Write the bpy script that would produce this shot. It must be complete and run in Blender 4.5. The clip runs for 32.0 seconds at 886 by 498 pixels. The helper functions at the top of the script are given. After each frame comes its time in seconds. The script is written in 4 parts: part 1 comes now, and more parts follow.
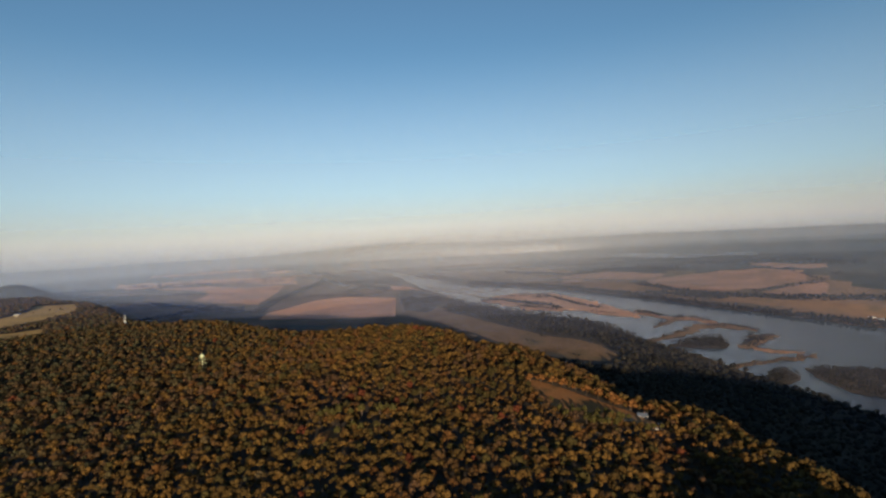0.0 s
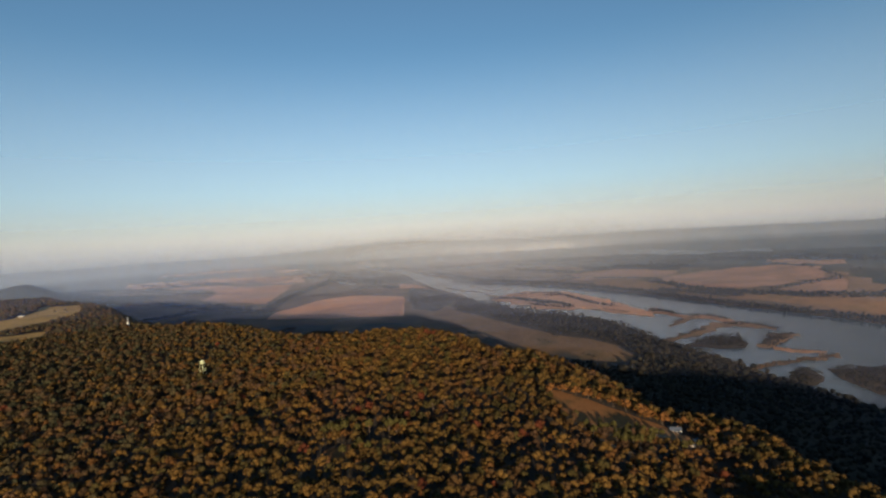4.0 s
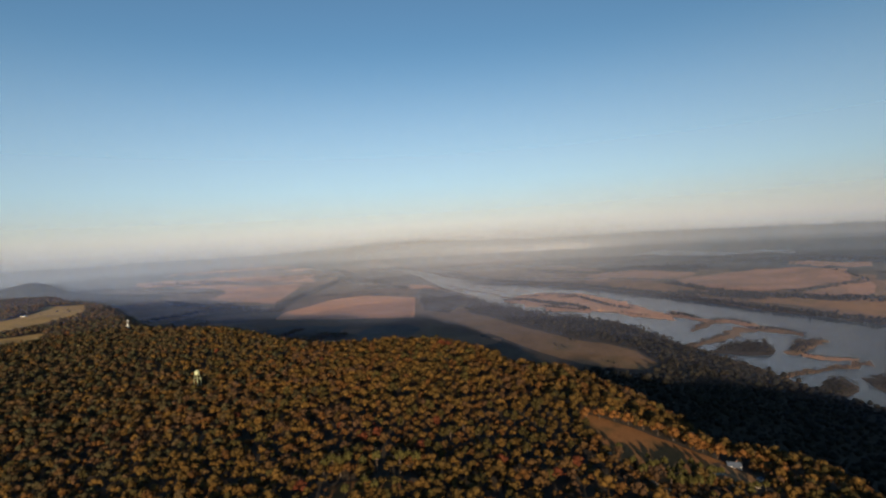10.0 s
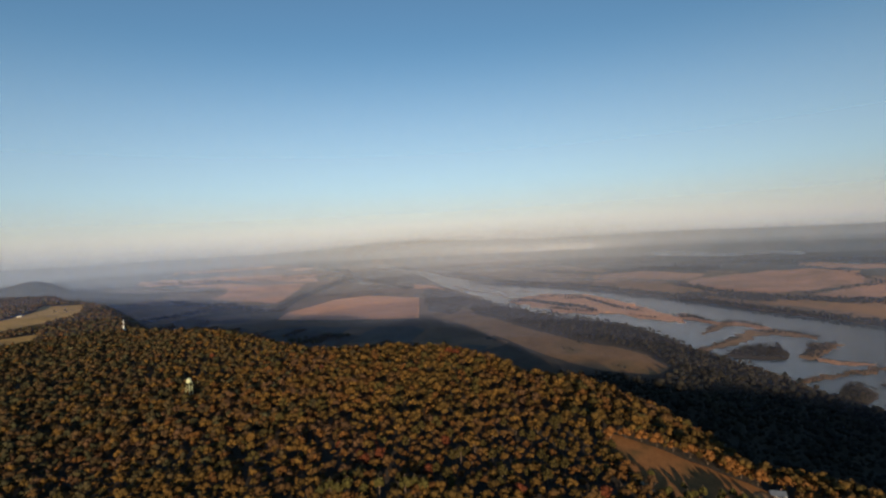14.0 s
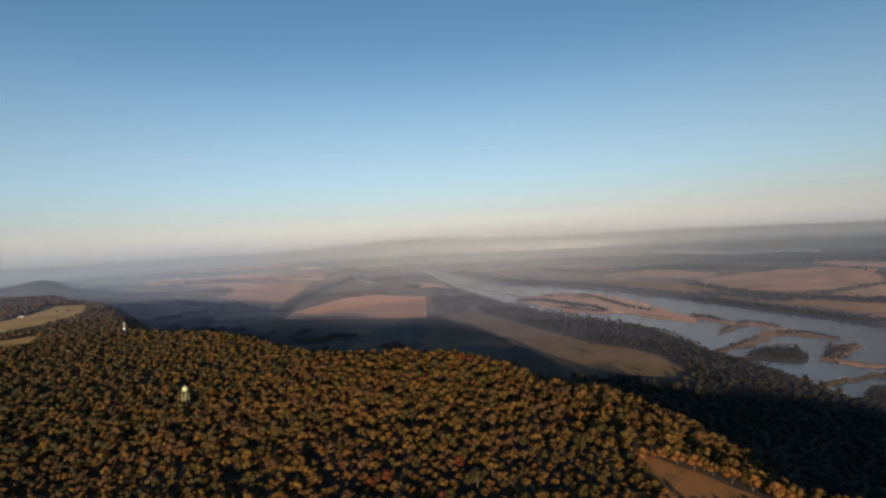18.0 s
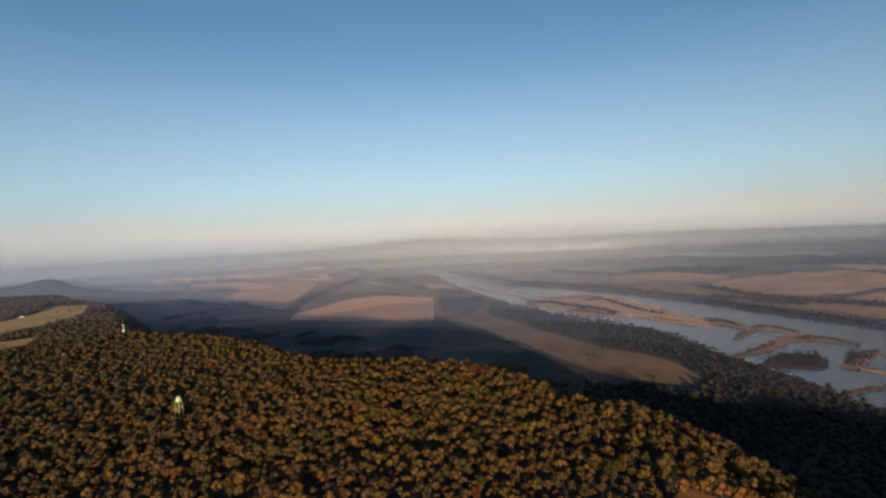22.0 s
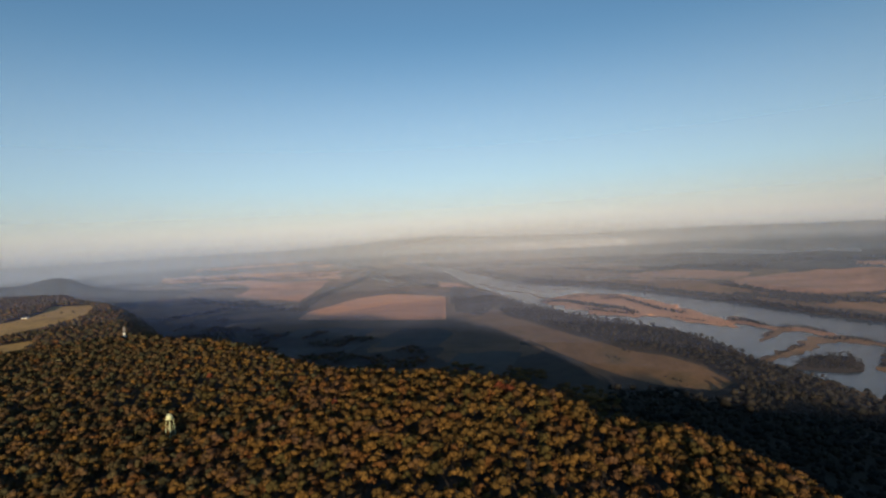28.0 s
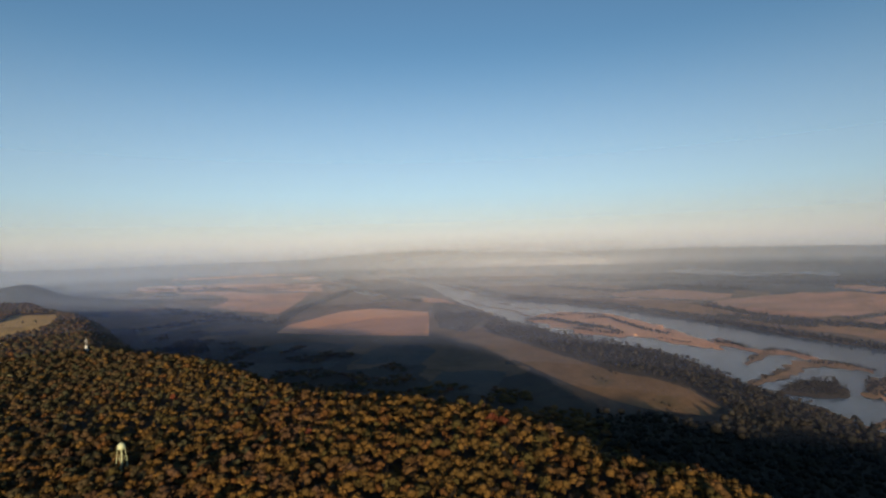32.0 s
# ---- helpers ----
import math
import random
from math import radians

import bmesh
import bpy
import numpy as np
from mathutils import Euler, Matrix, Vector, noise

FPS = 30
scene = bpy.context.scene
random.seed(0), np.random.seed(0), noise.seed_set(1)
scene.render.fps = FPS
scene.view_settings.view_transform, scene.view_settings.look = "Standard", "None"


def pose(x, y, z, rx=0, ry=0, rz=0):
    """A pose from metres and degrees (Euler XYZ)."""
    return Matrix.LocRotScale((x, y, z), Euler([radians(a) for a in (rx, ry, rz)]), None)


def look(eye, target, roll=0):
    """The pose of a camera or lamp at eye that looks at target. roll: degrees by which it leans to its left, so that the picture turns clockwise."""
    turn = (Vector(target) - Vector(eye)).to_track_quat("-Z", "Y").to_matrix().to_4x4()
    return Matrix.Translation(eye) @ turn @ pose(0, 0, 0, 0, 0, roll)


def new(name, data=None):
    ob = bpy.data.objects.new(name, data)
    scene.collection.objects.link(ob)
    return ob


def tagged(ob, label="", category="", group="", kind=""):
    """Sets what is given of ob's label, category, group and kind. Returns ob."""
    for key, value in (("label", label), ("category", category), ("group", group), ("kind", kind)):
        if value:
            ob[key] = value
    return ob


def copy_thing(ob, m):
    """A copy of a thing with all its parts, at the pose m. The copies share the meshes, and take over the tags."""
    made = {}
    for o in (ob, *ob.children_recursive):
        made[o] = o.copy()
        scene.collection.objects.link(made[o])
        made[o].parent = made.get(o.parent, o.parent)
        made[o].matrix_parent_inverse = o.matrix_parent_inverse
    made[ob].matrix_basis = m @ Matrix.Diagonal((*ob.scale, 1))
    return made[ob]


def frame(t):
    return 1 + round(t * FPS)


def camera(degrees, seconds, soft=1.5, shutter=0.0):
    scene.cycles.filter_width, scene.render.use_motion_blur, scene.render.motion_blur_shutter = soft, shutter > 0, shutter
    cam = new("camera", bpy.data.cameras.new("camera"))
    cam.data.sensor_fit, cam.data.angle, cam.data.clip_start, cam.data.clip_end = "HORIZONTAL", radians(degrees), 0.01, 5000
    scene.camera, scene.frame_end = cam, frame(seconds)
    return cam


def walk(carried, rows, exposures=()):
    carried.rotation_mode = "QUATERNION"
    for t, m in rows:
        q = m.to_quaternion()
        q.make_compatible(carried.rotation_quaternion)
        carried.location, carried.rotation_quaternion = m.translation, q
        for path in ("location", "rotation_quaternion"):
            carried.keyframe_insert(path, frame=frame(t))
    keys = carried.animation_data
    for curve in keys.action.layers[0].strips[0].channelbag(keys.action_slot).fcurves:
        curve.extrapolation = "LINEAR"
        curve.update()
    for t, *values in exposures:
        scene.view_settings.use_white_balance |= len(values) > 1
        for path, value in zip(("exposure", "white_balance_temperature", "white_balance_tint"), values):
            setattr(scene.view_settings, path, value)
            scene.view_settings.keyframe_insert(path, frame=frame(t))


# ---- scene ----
cam = camera(82.8, 32.0, soft=2.4)
# seconds, place of the eye, and its heading (to the left of north), pitch and roll in degrees
PATH = [
    (0, 0.00, -0.00, 375.00, 0.150, -1.241, -3.231),
    (0.5, -0.61, 5.27, 375.23, 0.148, -1.006, -3.089),
    (1, -1.23, 10.55, 375.45, 0.333, -1.138, -2.963),
    (1.5, -1.85, 15.83, 375.68, 0.413, -1.351, -2.950),
    (2, -2.47, 21.11, 375.90, 0.611, -1.223, -3.042),
    (2.5, -3.10, 26.39, 376.13, 0.787, -1.134, -3.265),
    (3, -3.74, 31.68, 376.35, 0.954, -1.304, -3.424),
    (3.5, -4.38, 36.97, 376.57, 1.052, -1.444, -3.577),
    (5.5, -7.08, 58.21, 377.41, 1.221, -1.511, -3.471),
    (6, -7.79, 63.54, 377.61, 1.187, -1.713, -3.352),
    (6.5, -8.52, 68.88, 377.81, 1.170, -1.612, -3.144),
    (7, -9.26, 74.23, 378.01, 1.344, -1.595, -2.998),
    (7.5, -10.02, 79.58, 378.19, 1.589, -1.631, -2.886),
    (8, -10.80, 84.94, 378.38, 1.726, -1.492, -2.874),
    (8.5, -11.58, 90.28, 378.56, 1.859, -1.480, -2.939),
    (9, -12.38, 95.61, 378.74, 1.996, -1.509, -3.044),
    (9.5, -13.19, 100.93, 378.92, 2.097, -1.472, -3.171),
    (10, -14.00, 106.22, 379.10, 2.267, -1.480, -3.322),
    (10.5, -14.82, 111.48, 379.27, 2.308, -1.528, -3.420),
    (11, -15.65, 116.71, 379.45, 2.295, -1.392, -3.468),
    (11.5, -16.47, 121.89, 379.63, 2.385, -1.536, -3.384),
    (12, -17.30, 127.03, 379.81, 2.445, -1.458, -3.243),
    (12.5, -18.13, 132.11, 379.99, 2.527, -1.419, -3.195),
    (13, -18.95, 137.14, 380.17, 2.620, -1.504, -3.155),
    (13.5, -19.77, 142.11, 380.36, 2.695, -1.371, -3.103),
    (14, -20.58, 147.03, 380.54, 2.707, -1.515, -3.113),
    (14.5, -21.40, 151.91, 380.73, 2.735, -1.526, -3.032),
    (16.5, -24.74, 171.19, 381.50, 3.284, -1.576, -3.026),
    (17, -25.61, 176.00, 381.69, 3.269, -1.674, -3.099),
    (17.5, -26.49, 180.81, 381.88, 3.358, -1.638, -3.108),
    (18, -27.39, 185.64, 382.06, 3.482, -1.692, -3.183),
    (18.5, -28.31, 190.50, 382.25, 3.612, -1.609, -3.170),
    (19, -29.26, 195.39, 382.43, 3.679, -1.478, -3.149),
    (19.5, -30.23, 200.33, 382.61, 3.674, -1.567, -3.077),
    (20, -31.24, 205.31, 382.78, 3.719, -1.521, -3.060),
    (20.5, -32.26, 210.33, 382.95, 3.977, -1.585, -2.939),
    (21, -33.31, 215.38, 383.12, 4.124, -1.526, -2.873),
    (21.5, -34.37, 220.45, 383.28, 4.213, -1.428, -2.865),
    (22, -35.46, 225.54, 383.43, 4.215, -1.605, -2.895),
    (22.5, -36.56, 230.64, 383.58, 4.273, -1.462, -2.928),
    (23, -37.68, 235.75, 383.72, 4.527, -1.531, -2.979),
    (23.5, -38.81, 240.85, 383.85, 4.629, -1.653, -3.096),
    (24, -39.94, 245.95, 383.98, 4.651, -1.500, -3.135),
    (24.5, -41.09, 251.04, 384.10, 4.553, -1.765, -3.252),
    (25, -42.24, 256.10, 384.21, 4.708, -1.707, -3.206),
    (25.5, -43.39, 261.14, 384.31, 4.987, -1.678, -3.165),
    (27.5, -48.02, 280.99, 384.62, 5.266, -1.832, -3.088),
    (28, -49.18, 285.88, 384.67, 5.418, -1.875, -3.137),
    (28.5, -50.34, 290.76, 384.73, 5.481, -1.820, -3.137),
    (29, -51.50, 295.61, 384.77, 5.578, -1.761, -3.148),
    (29.5, -52.66, 300.45, 384.82, 5.725, -1.734, -3.108),
    (30, -53.83, 305.27, 384.86, 5.854, -1.572, -3.018),
    (30.5, -54.99, 310.09, 384.89, 5.894, -1.594, -2.974),
    (31, -56.15, 314.90, 384.93, 5.543, -1.490, -2.547),
    (31.5, -57.31, 319.70, 384.96, 4.544, -0.560, -2.227),
    (32, -58.47, 324.50, 384.99, 3.484, -0.288, -1.719),
]


def aim(x, y, z, yaw, pitch, roll):
    a, b = radians(yaw), radians(pitch)
    return look((x, y, z), (x - 10 * math.sin(a) * math.cos(b), y + 10 * math.cos(a) * math.cos(b), z + 10 * math.sin(b)), roll)


walk(cam, [(t, aim(*row)) for t, *row in PATH])

# ---- light: a low morning sun behind the flight, and a clear sky ----
SUN_WAY = Vector((-0.1, 0.985, -0.136)).normalized()
scene.view_settings.exposure = EXPOSURE = 0.33
world = bpy.data.worlds.new("sky")
scene.world = world
world.use_nodes = True
wn = world.node_tree.nodes
sky = wn.new("ShaderNodeTexSky")
sky.sky_type, sky.sun_disc = "NISHITA", False
sky.sun_elevation = math.asin(-SUN_WAY.z)
sky.sun_rotation = math.atan2(-SUN_WAY.x, -SUN_WAY.y)
sky.altitude, sky.air_density, sky.dust_density, sky.ozone_density = 300, 0.95, 0.15, 2.6
cool = wn.new("ShaderNodeMix")
cool.data_type, cool.blend_type = "RGBA", "MULTIPLY"
cool.inputs[0].default_value, cool.inputs[7].default_value = 1.0, (0.91, 0.99, 0.96, 1)
world.node_tree.links.new(sky.outputs[0], cool.inputs[6])
world.node_tree.links.new(cool.outputs[2], wn["Background"].inputs["Color"])
wn["Background"].inputs["Strength"].default_value = 0.115
sun = new("sun", bpy.data.lights.new("sun", "SUN"))
sun.data.energy, sun.data.angle, sun.data.color = 5.0, radians(0.6), (1.0, 0.76, 0.5)
sun.matrix_world = look((0, 0, 900), Vector((0, 0, 900)) + SUN_WAY)
scene.cycles.transparent_max_bounces = 24

# ---- materials ----


def nodes_of(name, rough=0.9, spec=0.2):
    m = bpy.data.materials.new(name)
    m.use_nodes = True
    nt = m.node_tree
    b = nt.nodes["Principled BSDF"]
    b.inputs["Roughness"].default_value = rough
    b.inputs["Specular IOR Level"].default_value = spec
    return m, nt, b


def node(nt, kind, **values):
    n = nt.nodes.new(kind)
    for k, v in values.items():
        n.inputs[k].default_value = v
    return n


def place_of(nt):
    return nt.nodes.new("ShaderNodeNewGeometry").outputs["Position"]


def noise_of(nt, scale, detail=3.0, rough=0.55, vec=None):
    n = node(nt, "ShaderNodeTexNoise", Scale=scale, Detail=detail, Roughness=rough)
    nt.links.new(vec or place_of(nt), n.inputs["Vector"])
    return n.outputs["Fac"]


def ramp_of(nt, fac, stops):
    r = nt.nodes.new("ShaderNodeValToRGB")
    r.color_ramp.elements[0].position, r.color_ramp.elements[0].color = stops[0][0], (*stops[0][1], 1)
    r.color_ramp.elements[1].position, r.color_ramp.elements[1].color = stops[-1][0], (*stops[-1][1], 1)
    for p, c in stops[1:-1]:
        r.color_ramp.elements.new(p).color = (*c, 1)
    nt.links.new(fac, r.inputs[0])
    return r.outputs[0]


def mix_of(nt, fac, a, b, blend="MIX"):
    n = nt.nodes.new("ShaderNodeMix")
    n.data_type, n.blend_type = "RGBA", blend
    for socket, v in ((n.inputs[0], fac), (n.inputs[6], a), (n.inputs[7], b)):
        if isinstance(v, bpy.types.NodeSocket):
            nt.links.new(v, socket)
        else:
            socket.default_value = v if not isinstance(v, tuple) else (*v, 1)
    return n.outputs[2]


def bump_to(nt, b, fac, strength, distance):
    n = node(nt, "ShaderNodeBump", Strength=strength, Distance=distance)
    nt.links.new(fac, n.inputs["Height"])
    nt.links.new(n.outputs[0], b.inputs["Normal"])


def earth(name, colours, large, small, relief=0.4, depth=2.0, rough=0.95, grain=0.35):
    """Soil, grass and crops: patches at one size, a grain at another, and fine relief."""
    m, nt, b = nodes_of(name, rough, 0.1)
    n = len(colours)
    c = ramp_of(nt, noise_of(nt, large, 4), [(0.32 + 0.36 * i / max(n - 1, 1), col) for i, col in enumerate(colours)])
    g = noise_of(nt, small, 5, 0.65)
    c = mix_of(nt, grain, c, ramp_of(nt, g, [(0.25, (0.25, 0.25, 0.25)), (0.75, (0.95, 0.95, 0.95))]), "OVERLAY")
    nt.links.new(c, b.inputs["Base Color"])
    bump_to(nt, b, g, relief, depth)
    return m


def leafage(name):
    m, nt, b = nodes_of(name, 0.85, 0.15)
    tint = nt.nodes.new("ShaderNodeAttribute")
    tint.attribute_name = "tint"
    g = noise_of(nt, 0.45, 4, 0.65)
    c = mix_of(nt, 0.6, tint.outputs["Color"], ramp_of(nt, g, [(0.3, (0.12, 0.12, 0.12)), (0.7, (0.88, 0.88, 0.88))]), "OVERLAY")
    nt.links.new(c, b.inputs["Base Color"])
    bump_to(nt, b, noise_of(nt, 1.3, 3), 0.5, 0.8)
    return m


def worked(name, light, dark, turn, amount):
    """Harvested ground: long streaks left by the machines, weedy patches and a fine grain."""
    m, nt, b = nodes_of(name, 0.95, 0.1)
    mp = node(nt, "ShaderNodeMapping", Rotation=(0, 0, turn), Scale=(0.0022, 0.011, 0))
    nt.links.new(place_of(nt), mp.inputs["Vector"])
    streak = noise_of(nt, 1.0, 5, 0.6, mp.outputs[0])
    c = ramp_of(nt, streak, [(0.3, dark), (0.48, tuple(0.35 * d + 0.65 * k for d, k in zip(dark, light))), (0.7, light)])
    weed = noise_of(nt, 0.0045, 5, 0.6)
    c = mix_of(nt, ramp_of(nt, weed, [(0.5, (0, 0, 0)), (0.7, (amount, amount, amount))]), c, (0.1, 0.075, 0.045))
    g = noise_of(nt, 0.05, 5, 0.65)
    c = mix_of(nt, 0.45, c, ramp_of(nt, g, [(0.25, (0.25, 0.25, 0.25)), (0.75, (0.9, 0.9, 0.9))]), "OVERLAY")
    nt.links.new(c, b.inputs["Base Color"])
    bump_to(nt, b, g, 0.8, 5.0)
    return m


def plain(name, colour, rough=0.6, metal=0.0, stain=0.25, size=1.5):
    m, nt, b = nodes_of(name, rough, 0.4)
    b.inputs["Metallic"].default_value = metal
    g = noise_of(nt, size, 5, 0.6)
    dark = tuple(v * (1 - stain) for v in colour)
    nt.links.new(ramp_of(nt, g, [(0.3, dark), (0.65, colour)]), b.inputs["Base Color"])
    return m


LEAF = leafage("autumn leaves")
BARK = earth("bark", [(0.09, 0.065, 0.045), (0.16, 0.12, 0.09)], 0.8, 6, 0.6, 0.05)
# woodland floor, dark enough to also paint shade onto the open valley
LITTER_SHADE = earth("forest litter and painted shade", [(0.044, 0.039, 0.033), (0.064, 0.052, 0.041), (0.05, 0.047, 0.04)], 0.02, 0.4, 0.5, 1.0)
SAND = earth("river sand", [(0.5, 0.25, 0.14), (0.58, 0.31, 0.18), (0.46, 0.24, 0.13)], 0.012, 0.1, 0.6, 2.0)
DRIFT = earth("muddy sand", [(0.3, 0.17, 0.1), (0.38, 0.215, 0.13), (0.2, 0.135, 0.085)], 0.02, 0.15, 0.4, 1.0)
MUD = earth("mud flat", [(0.15, 0.105, 0.065), (0.24, 0.15, 0.085)], 0.015, 0.2, 0.3, 0.6)
PLOUGH = worked("stubble field", (0.54, 0.265, 0.15), (0.27, 0.15, 0.09), 0.25, 0.6)
STUBBLE = worked("red stubble field", (0.74, 0.325, 0.155), (0.56, 0.255, 0.13), 0.1, 0.15)
STUBBLE_DARK = worked("turned stubble field", (0.52, 0.245, 0.14), (0.4, 0.19, 0.11), 0.6, 0.2)
FALLOW = worked("fallow field", (0.29, 0.158, 0.1), (0.17, 0.105, 0.068), -0.5, 0.6)
# grass with the mountain's shade put into its colour
SHADED_PASTURE = earth("shade-darkened pasture", [(0.06, 0.056, 0.05), (0.085, 0.074, 0.062), (0.052, 0.052, 0.046)], 0.008, 0.08, 0.3, 1.0)
MEADOW = earth("dry meadow", [(0.155, 0.09, 0.045), (0.21, 0.12, 0.06), (0.125, 0.087, 0.043)], 0.008, 0.08, 0.7, 3.0)
STRAW = earth("mown yellow field", [(0.38, 0.23, 0.075), (0.46, 0.285, 0.092), (0.28, 0.175, 0.062)], 0.012, 0.12, 0.25, 0.6)
DIRT = earth("red dirt clearing", [(0.16, 0.072, 0.028), (0.22, 0.1, 0.038), (0.1, 0.062, 0.026)], 0.04, 0.5, 0.3, 0.4)
TRACK = earth("gravel track", [(0.24, 0.18, 0.12), (0.3, 0.23, 0.16)], 0.1, 1.5, 0.2, 0.2)
BOTTOM0 = earth("rough grass", [(0.13, 0.1, 0.06), (0.24, 0.155, 0.1), (0.17, 0.125, 0.075), (0.3, 0.185, 0.12)], 0.0022, 0.03, 0.3, 2.0)


def patchwork(name):
    """Farm land seen from the air: fields of several crops, each with its own tone, and a fine grain."""
    m, nt, b = nodes_of(name, 0.95, 0.1)
    mp = node(nt, "ShaderNodeMapping", Rotation=(0, 0, 0.5), Scale=(0.0026, 0.0042, 0))
    nt.links.new(place_of(nt), mp.inputs["Vector"])
    wob = noise_of(nt, 0.004, 3)
    v = node(nt, "ShaderNodeTexVoronoi", Scale=1.0, Randomness=0.8)
    v.distance = "CHEBYCHEV"
    nt.links.new(mp.outputs[0], v.inputs["Vector"])
    sep = nt.nodes.new("ShaderNodeSeparateColor")
    nt.links.new(v.outputs["Color"], sep.inputs[0])
    c = ramp_of(nt, sep.outputs[0], [(0.0, (0.07, 0.058, 0.035)), (0.25, (0.18, 0.11, 0.065)), (0.45, (0.12, 0.08, 0.048)), (0.65, (0.21, 0.125, 0.075)), (0.85, (0.08, 0.065, 0.036)), (1.0, (0.2, 0.125, 0.08))])
    c = mix_of(nt, 0.5, c, ramp_of(nt, wob, [(0.35, (0.07, 0.056, 0.034)), (0.65, (0.19, 0.12, 0.072))]))
    g = noise_of(nt, 0.03, 5, 0.65)
    c = mix_of(nt, 0.35, c, ramp_of(nt, g, [(0.3, (0.2, 0.2, 0.2)), (0.7, (0.85, 0.85, 0.85))]), "OVERLAY")
    nt.links.new(c, b.inputs["Base Color"])
    bump_to(nt, b, g, 0.7, 6.0)
    return m


FARWOOD = earth("far woods", [(0.028, 0.036, 0.034), (0.042, 0.046, 0.04), (0.07, 0.062, 0.048)], 0.003, 0.02, 0.3, 2.0)
BOTTOM = patchwork("bottom land")
WHITE = plain("white painted steel", (0.66, 0.66, 0.58), 0.5, 0.0, 0.2, 0.6)
CREAM = plain("pale green-white paint", (0.52, 0.56, 0.33), 0.5, 0.0, 0.25, 0.6)
ROOF = plain("pale metal roofing", (0.1, 0.125, 0.165), 0.85, 0.0, 0.25, 0.8)
SIDING = plain("weathered siding", (0.42, 0.38, 0.33), 0.8, 0.0, 0.25, 0.9)
GLASS = plain("dark window glass", (0.03, 0.035, 0.04), 0.1)


def water_of(name, rough=0.22, ripple=0.4):
    m, nt, b = nodes_of(name, rough, 0.5)
    b.inputs["Base Color"].default_value = (0.035, 0.05, 0.06, 1)
    b.inputs["IOR"].default_value = 1.33
    bump_to(nt, b, noise_of(nt, 0.06, 6, 0.65), ripple, 2.5)
    return m


WATER = water_of("river water", 0.17, 0.3)
STILL = water_of("still backwater", 0.1, 0.08)


def haze_of(name, colour, amount, low, high, thick=False, mist=None):
    """Sheet painted as thin morning haze: scatters the light that falls on it and lets the rest through."""
    m = bpy.data.materials.new(name)
    m.use_nodes = True
    nt = m.node_tree
    nt.nodes.remove(nt.nodes["Principled BSDF"])
    out = nt.nodes["Material Output"]
    d, tl = node(nt, "ShaderNodeBsdfDiffuse", Color=(*colour, 1)), node(nt, "ShaderNodeBsdfTranslucent", Color=(*colour, 1))
    s = node(nt, "ShaderNodeMixShader", Fac=0.3)
    # vertex attribute blends between two painted haze tints
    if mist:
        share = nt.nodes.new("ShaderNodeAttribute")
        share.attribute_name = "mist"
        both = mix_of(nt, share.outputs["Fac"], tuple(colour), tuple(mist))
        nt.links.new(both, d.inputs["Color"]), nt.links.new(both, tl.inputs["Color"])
    nt.links.new(d.outputs[0], s.inputs[1]), nt.links.new(tl.outputs[0], s.inputs[2])
    sep = nt.nodes.new("ShaderNodeSeparateXYZ")
    nt.links.new(place_of(nt), sep.inputs[0])
    r = nt.nodes.new("ShaderNodeMapRange")
    r.interpolation_type = "SMOOTHSTEP"
    for n, v in enumerate((low, high, amount, 0.0), 1):
        r.inputs[n].default_value = v
    nt.links.new(sep.outputs["Z"], r.inputs[0])
    f = node(nt, "ShaderNodeMixShader")
    much = r.outputs[0]
    if thick:
        at = nt.nodes.new("ShaderNodeAttribute")
        at.attribute_name = "thick"
        mul = nt.nodes.new("ShaderNodeMath")
        mul.operation = "MULTIPLY"
        nt.links.new(r.outputs[0], mul.inputs[0]), nt.links.new(at.outputs["Fac"], mul.inputs[1])
        much = mul.outputs[0]
    nt.links.new(much, f.inputs[0])
    nt.links.new(nt.nodes.new("ShaderNodeBsdfTransparent").outputs[0], f.inputs[1])
    nt.links.new(s.outputs[0], f.inputs[2])
    nt.links.new(f.outputs[0], out.inputs["Surface"])
    return m


# ---- the lie of the land ----
EYE0 = (-19.0, 137.0, 380.0)      # middle of the flight
KNOLL = -4.0
# first three points: unseen bulge behind the flight, added to shade the right slope
RIM = [(2200, -1700), (1150, -500), (540, -20), (315, 240), (268, 440), (248, 508), (205, 541), (160, 558), (136, 575), (150, 606), (182, 645), (170, 690), (118, 690), (28, 664), (-45, 745), (-140, 812),
       (-280, 900), (-435, 1030), (-600, 1130), (-812, 1262), (-948, 1405), (-1053, 1530), (-1160, 1645), (-1240, 1715), (-1400, 1790), (-1600, 1960), (-1900, 2020), (-2600, 2000), (-3600, 1900)]


def smooth(a, b, v):
    t = min(max((v - a) / (b - a), 0.0), 1.0)
    return t * t * (3 - 2 * t)


def bump(x, y, cx, cy, sx, sy, turn=0.0):
    c, s = math.cos(turn), math.sin(turn)
    a, b = (x - cx) * c + (y - cy) * s, (y - cy) * c - (x - cx) * s
    return math.exp(-0.5 * ((a / sx) ** 2 + (b / sy) ** 2))


def valley(x, y):
    """The bottom land, which climbs gently to the far hills."""
    dx, dy = x - EYE0[0], y - EYE0[1]
    r = min(math.hypot(dx, dy), 4690.0)
    z = 0.0
    if r > 2500:
        z = EYE0[2] * (1 - r / (2500 - 2250 * math.log(1 - (r - 2500) / 2250)))
    u = min(max(dx / max(dy, 300.0), 0.0), 1.0)
    z -= 260 * u * u * smooth(0, 900, r) * (1 - smooth(3000, 4600, r))
    return z


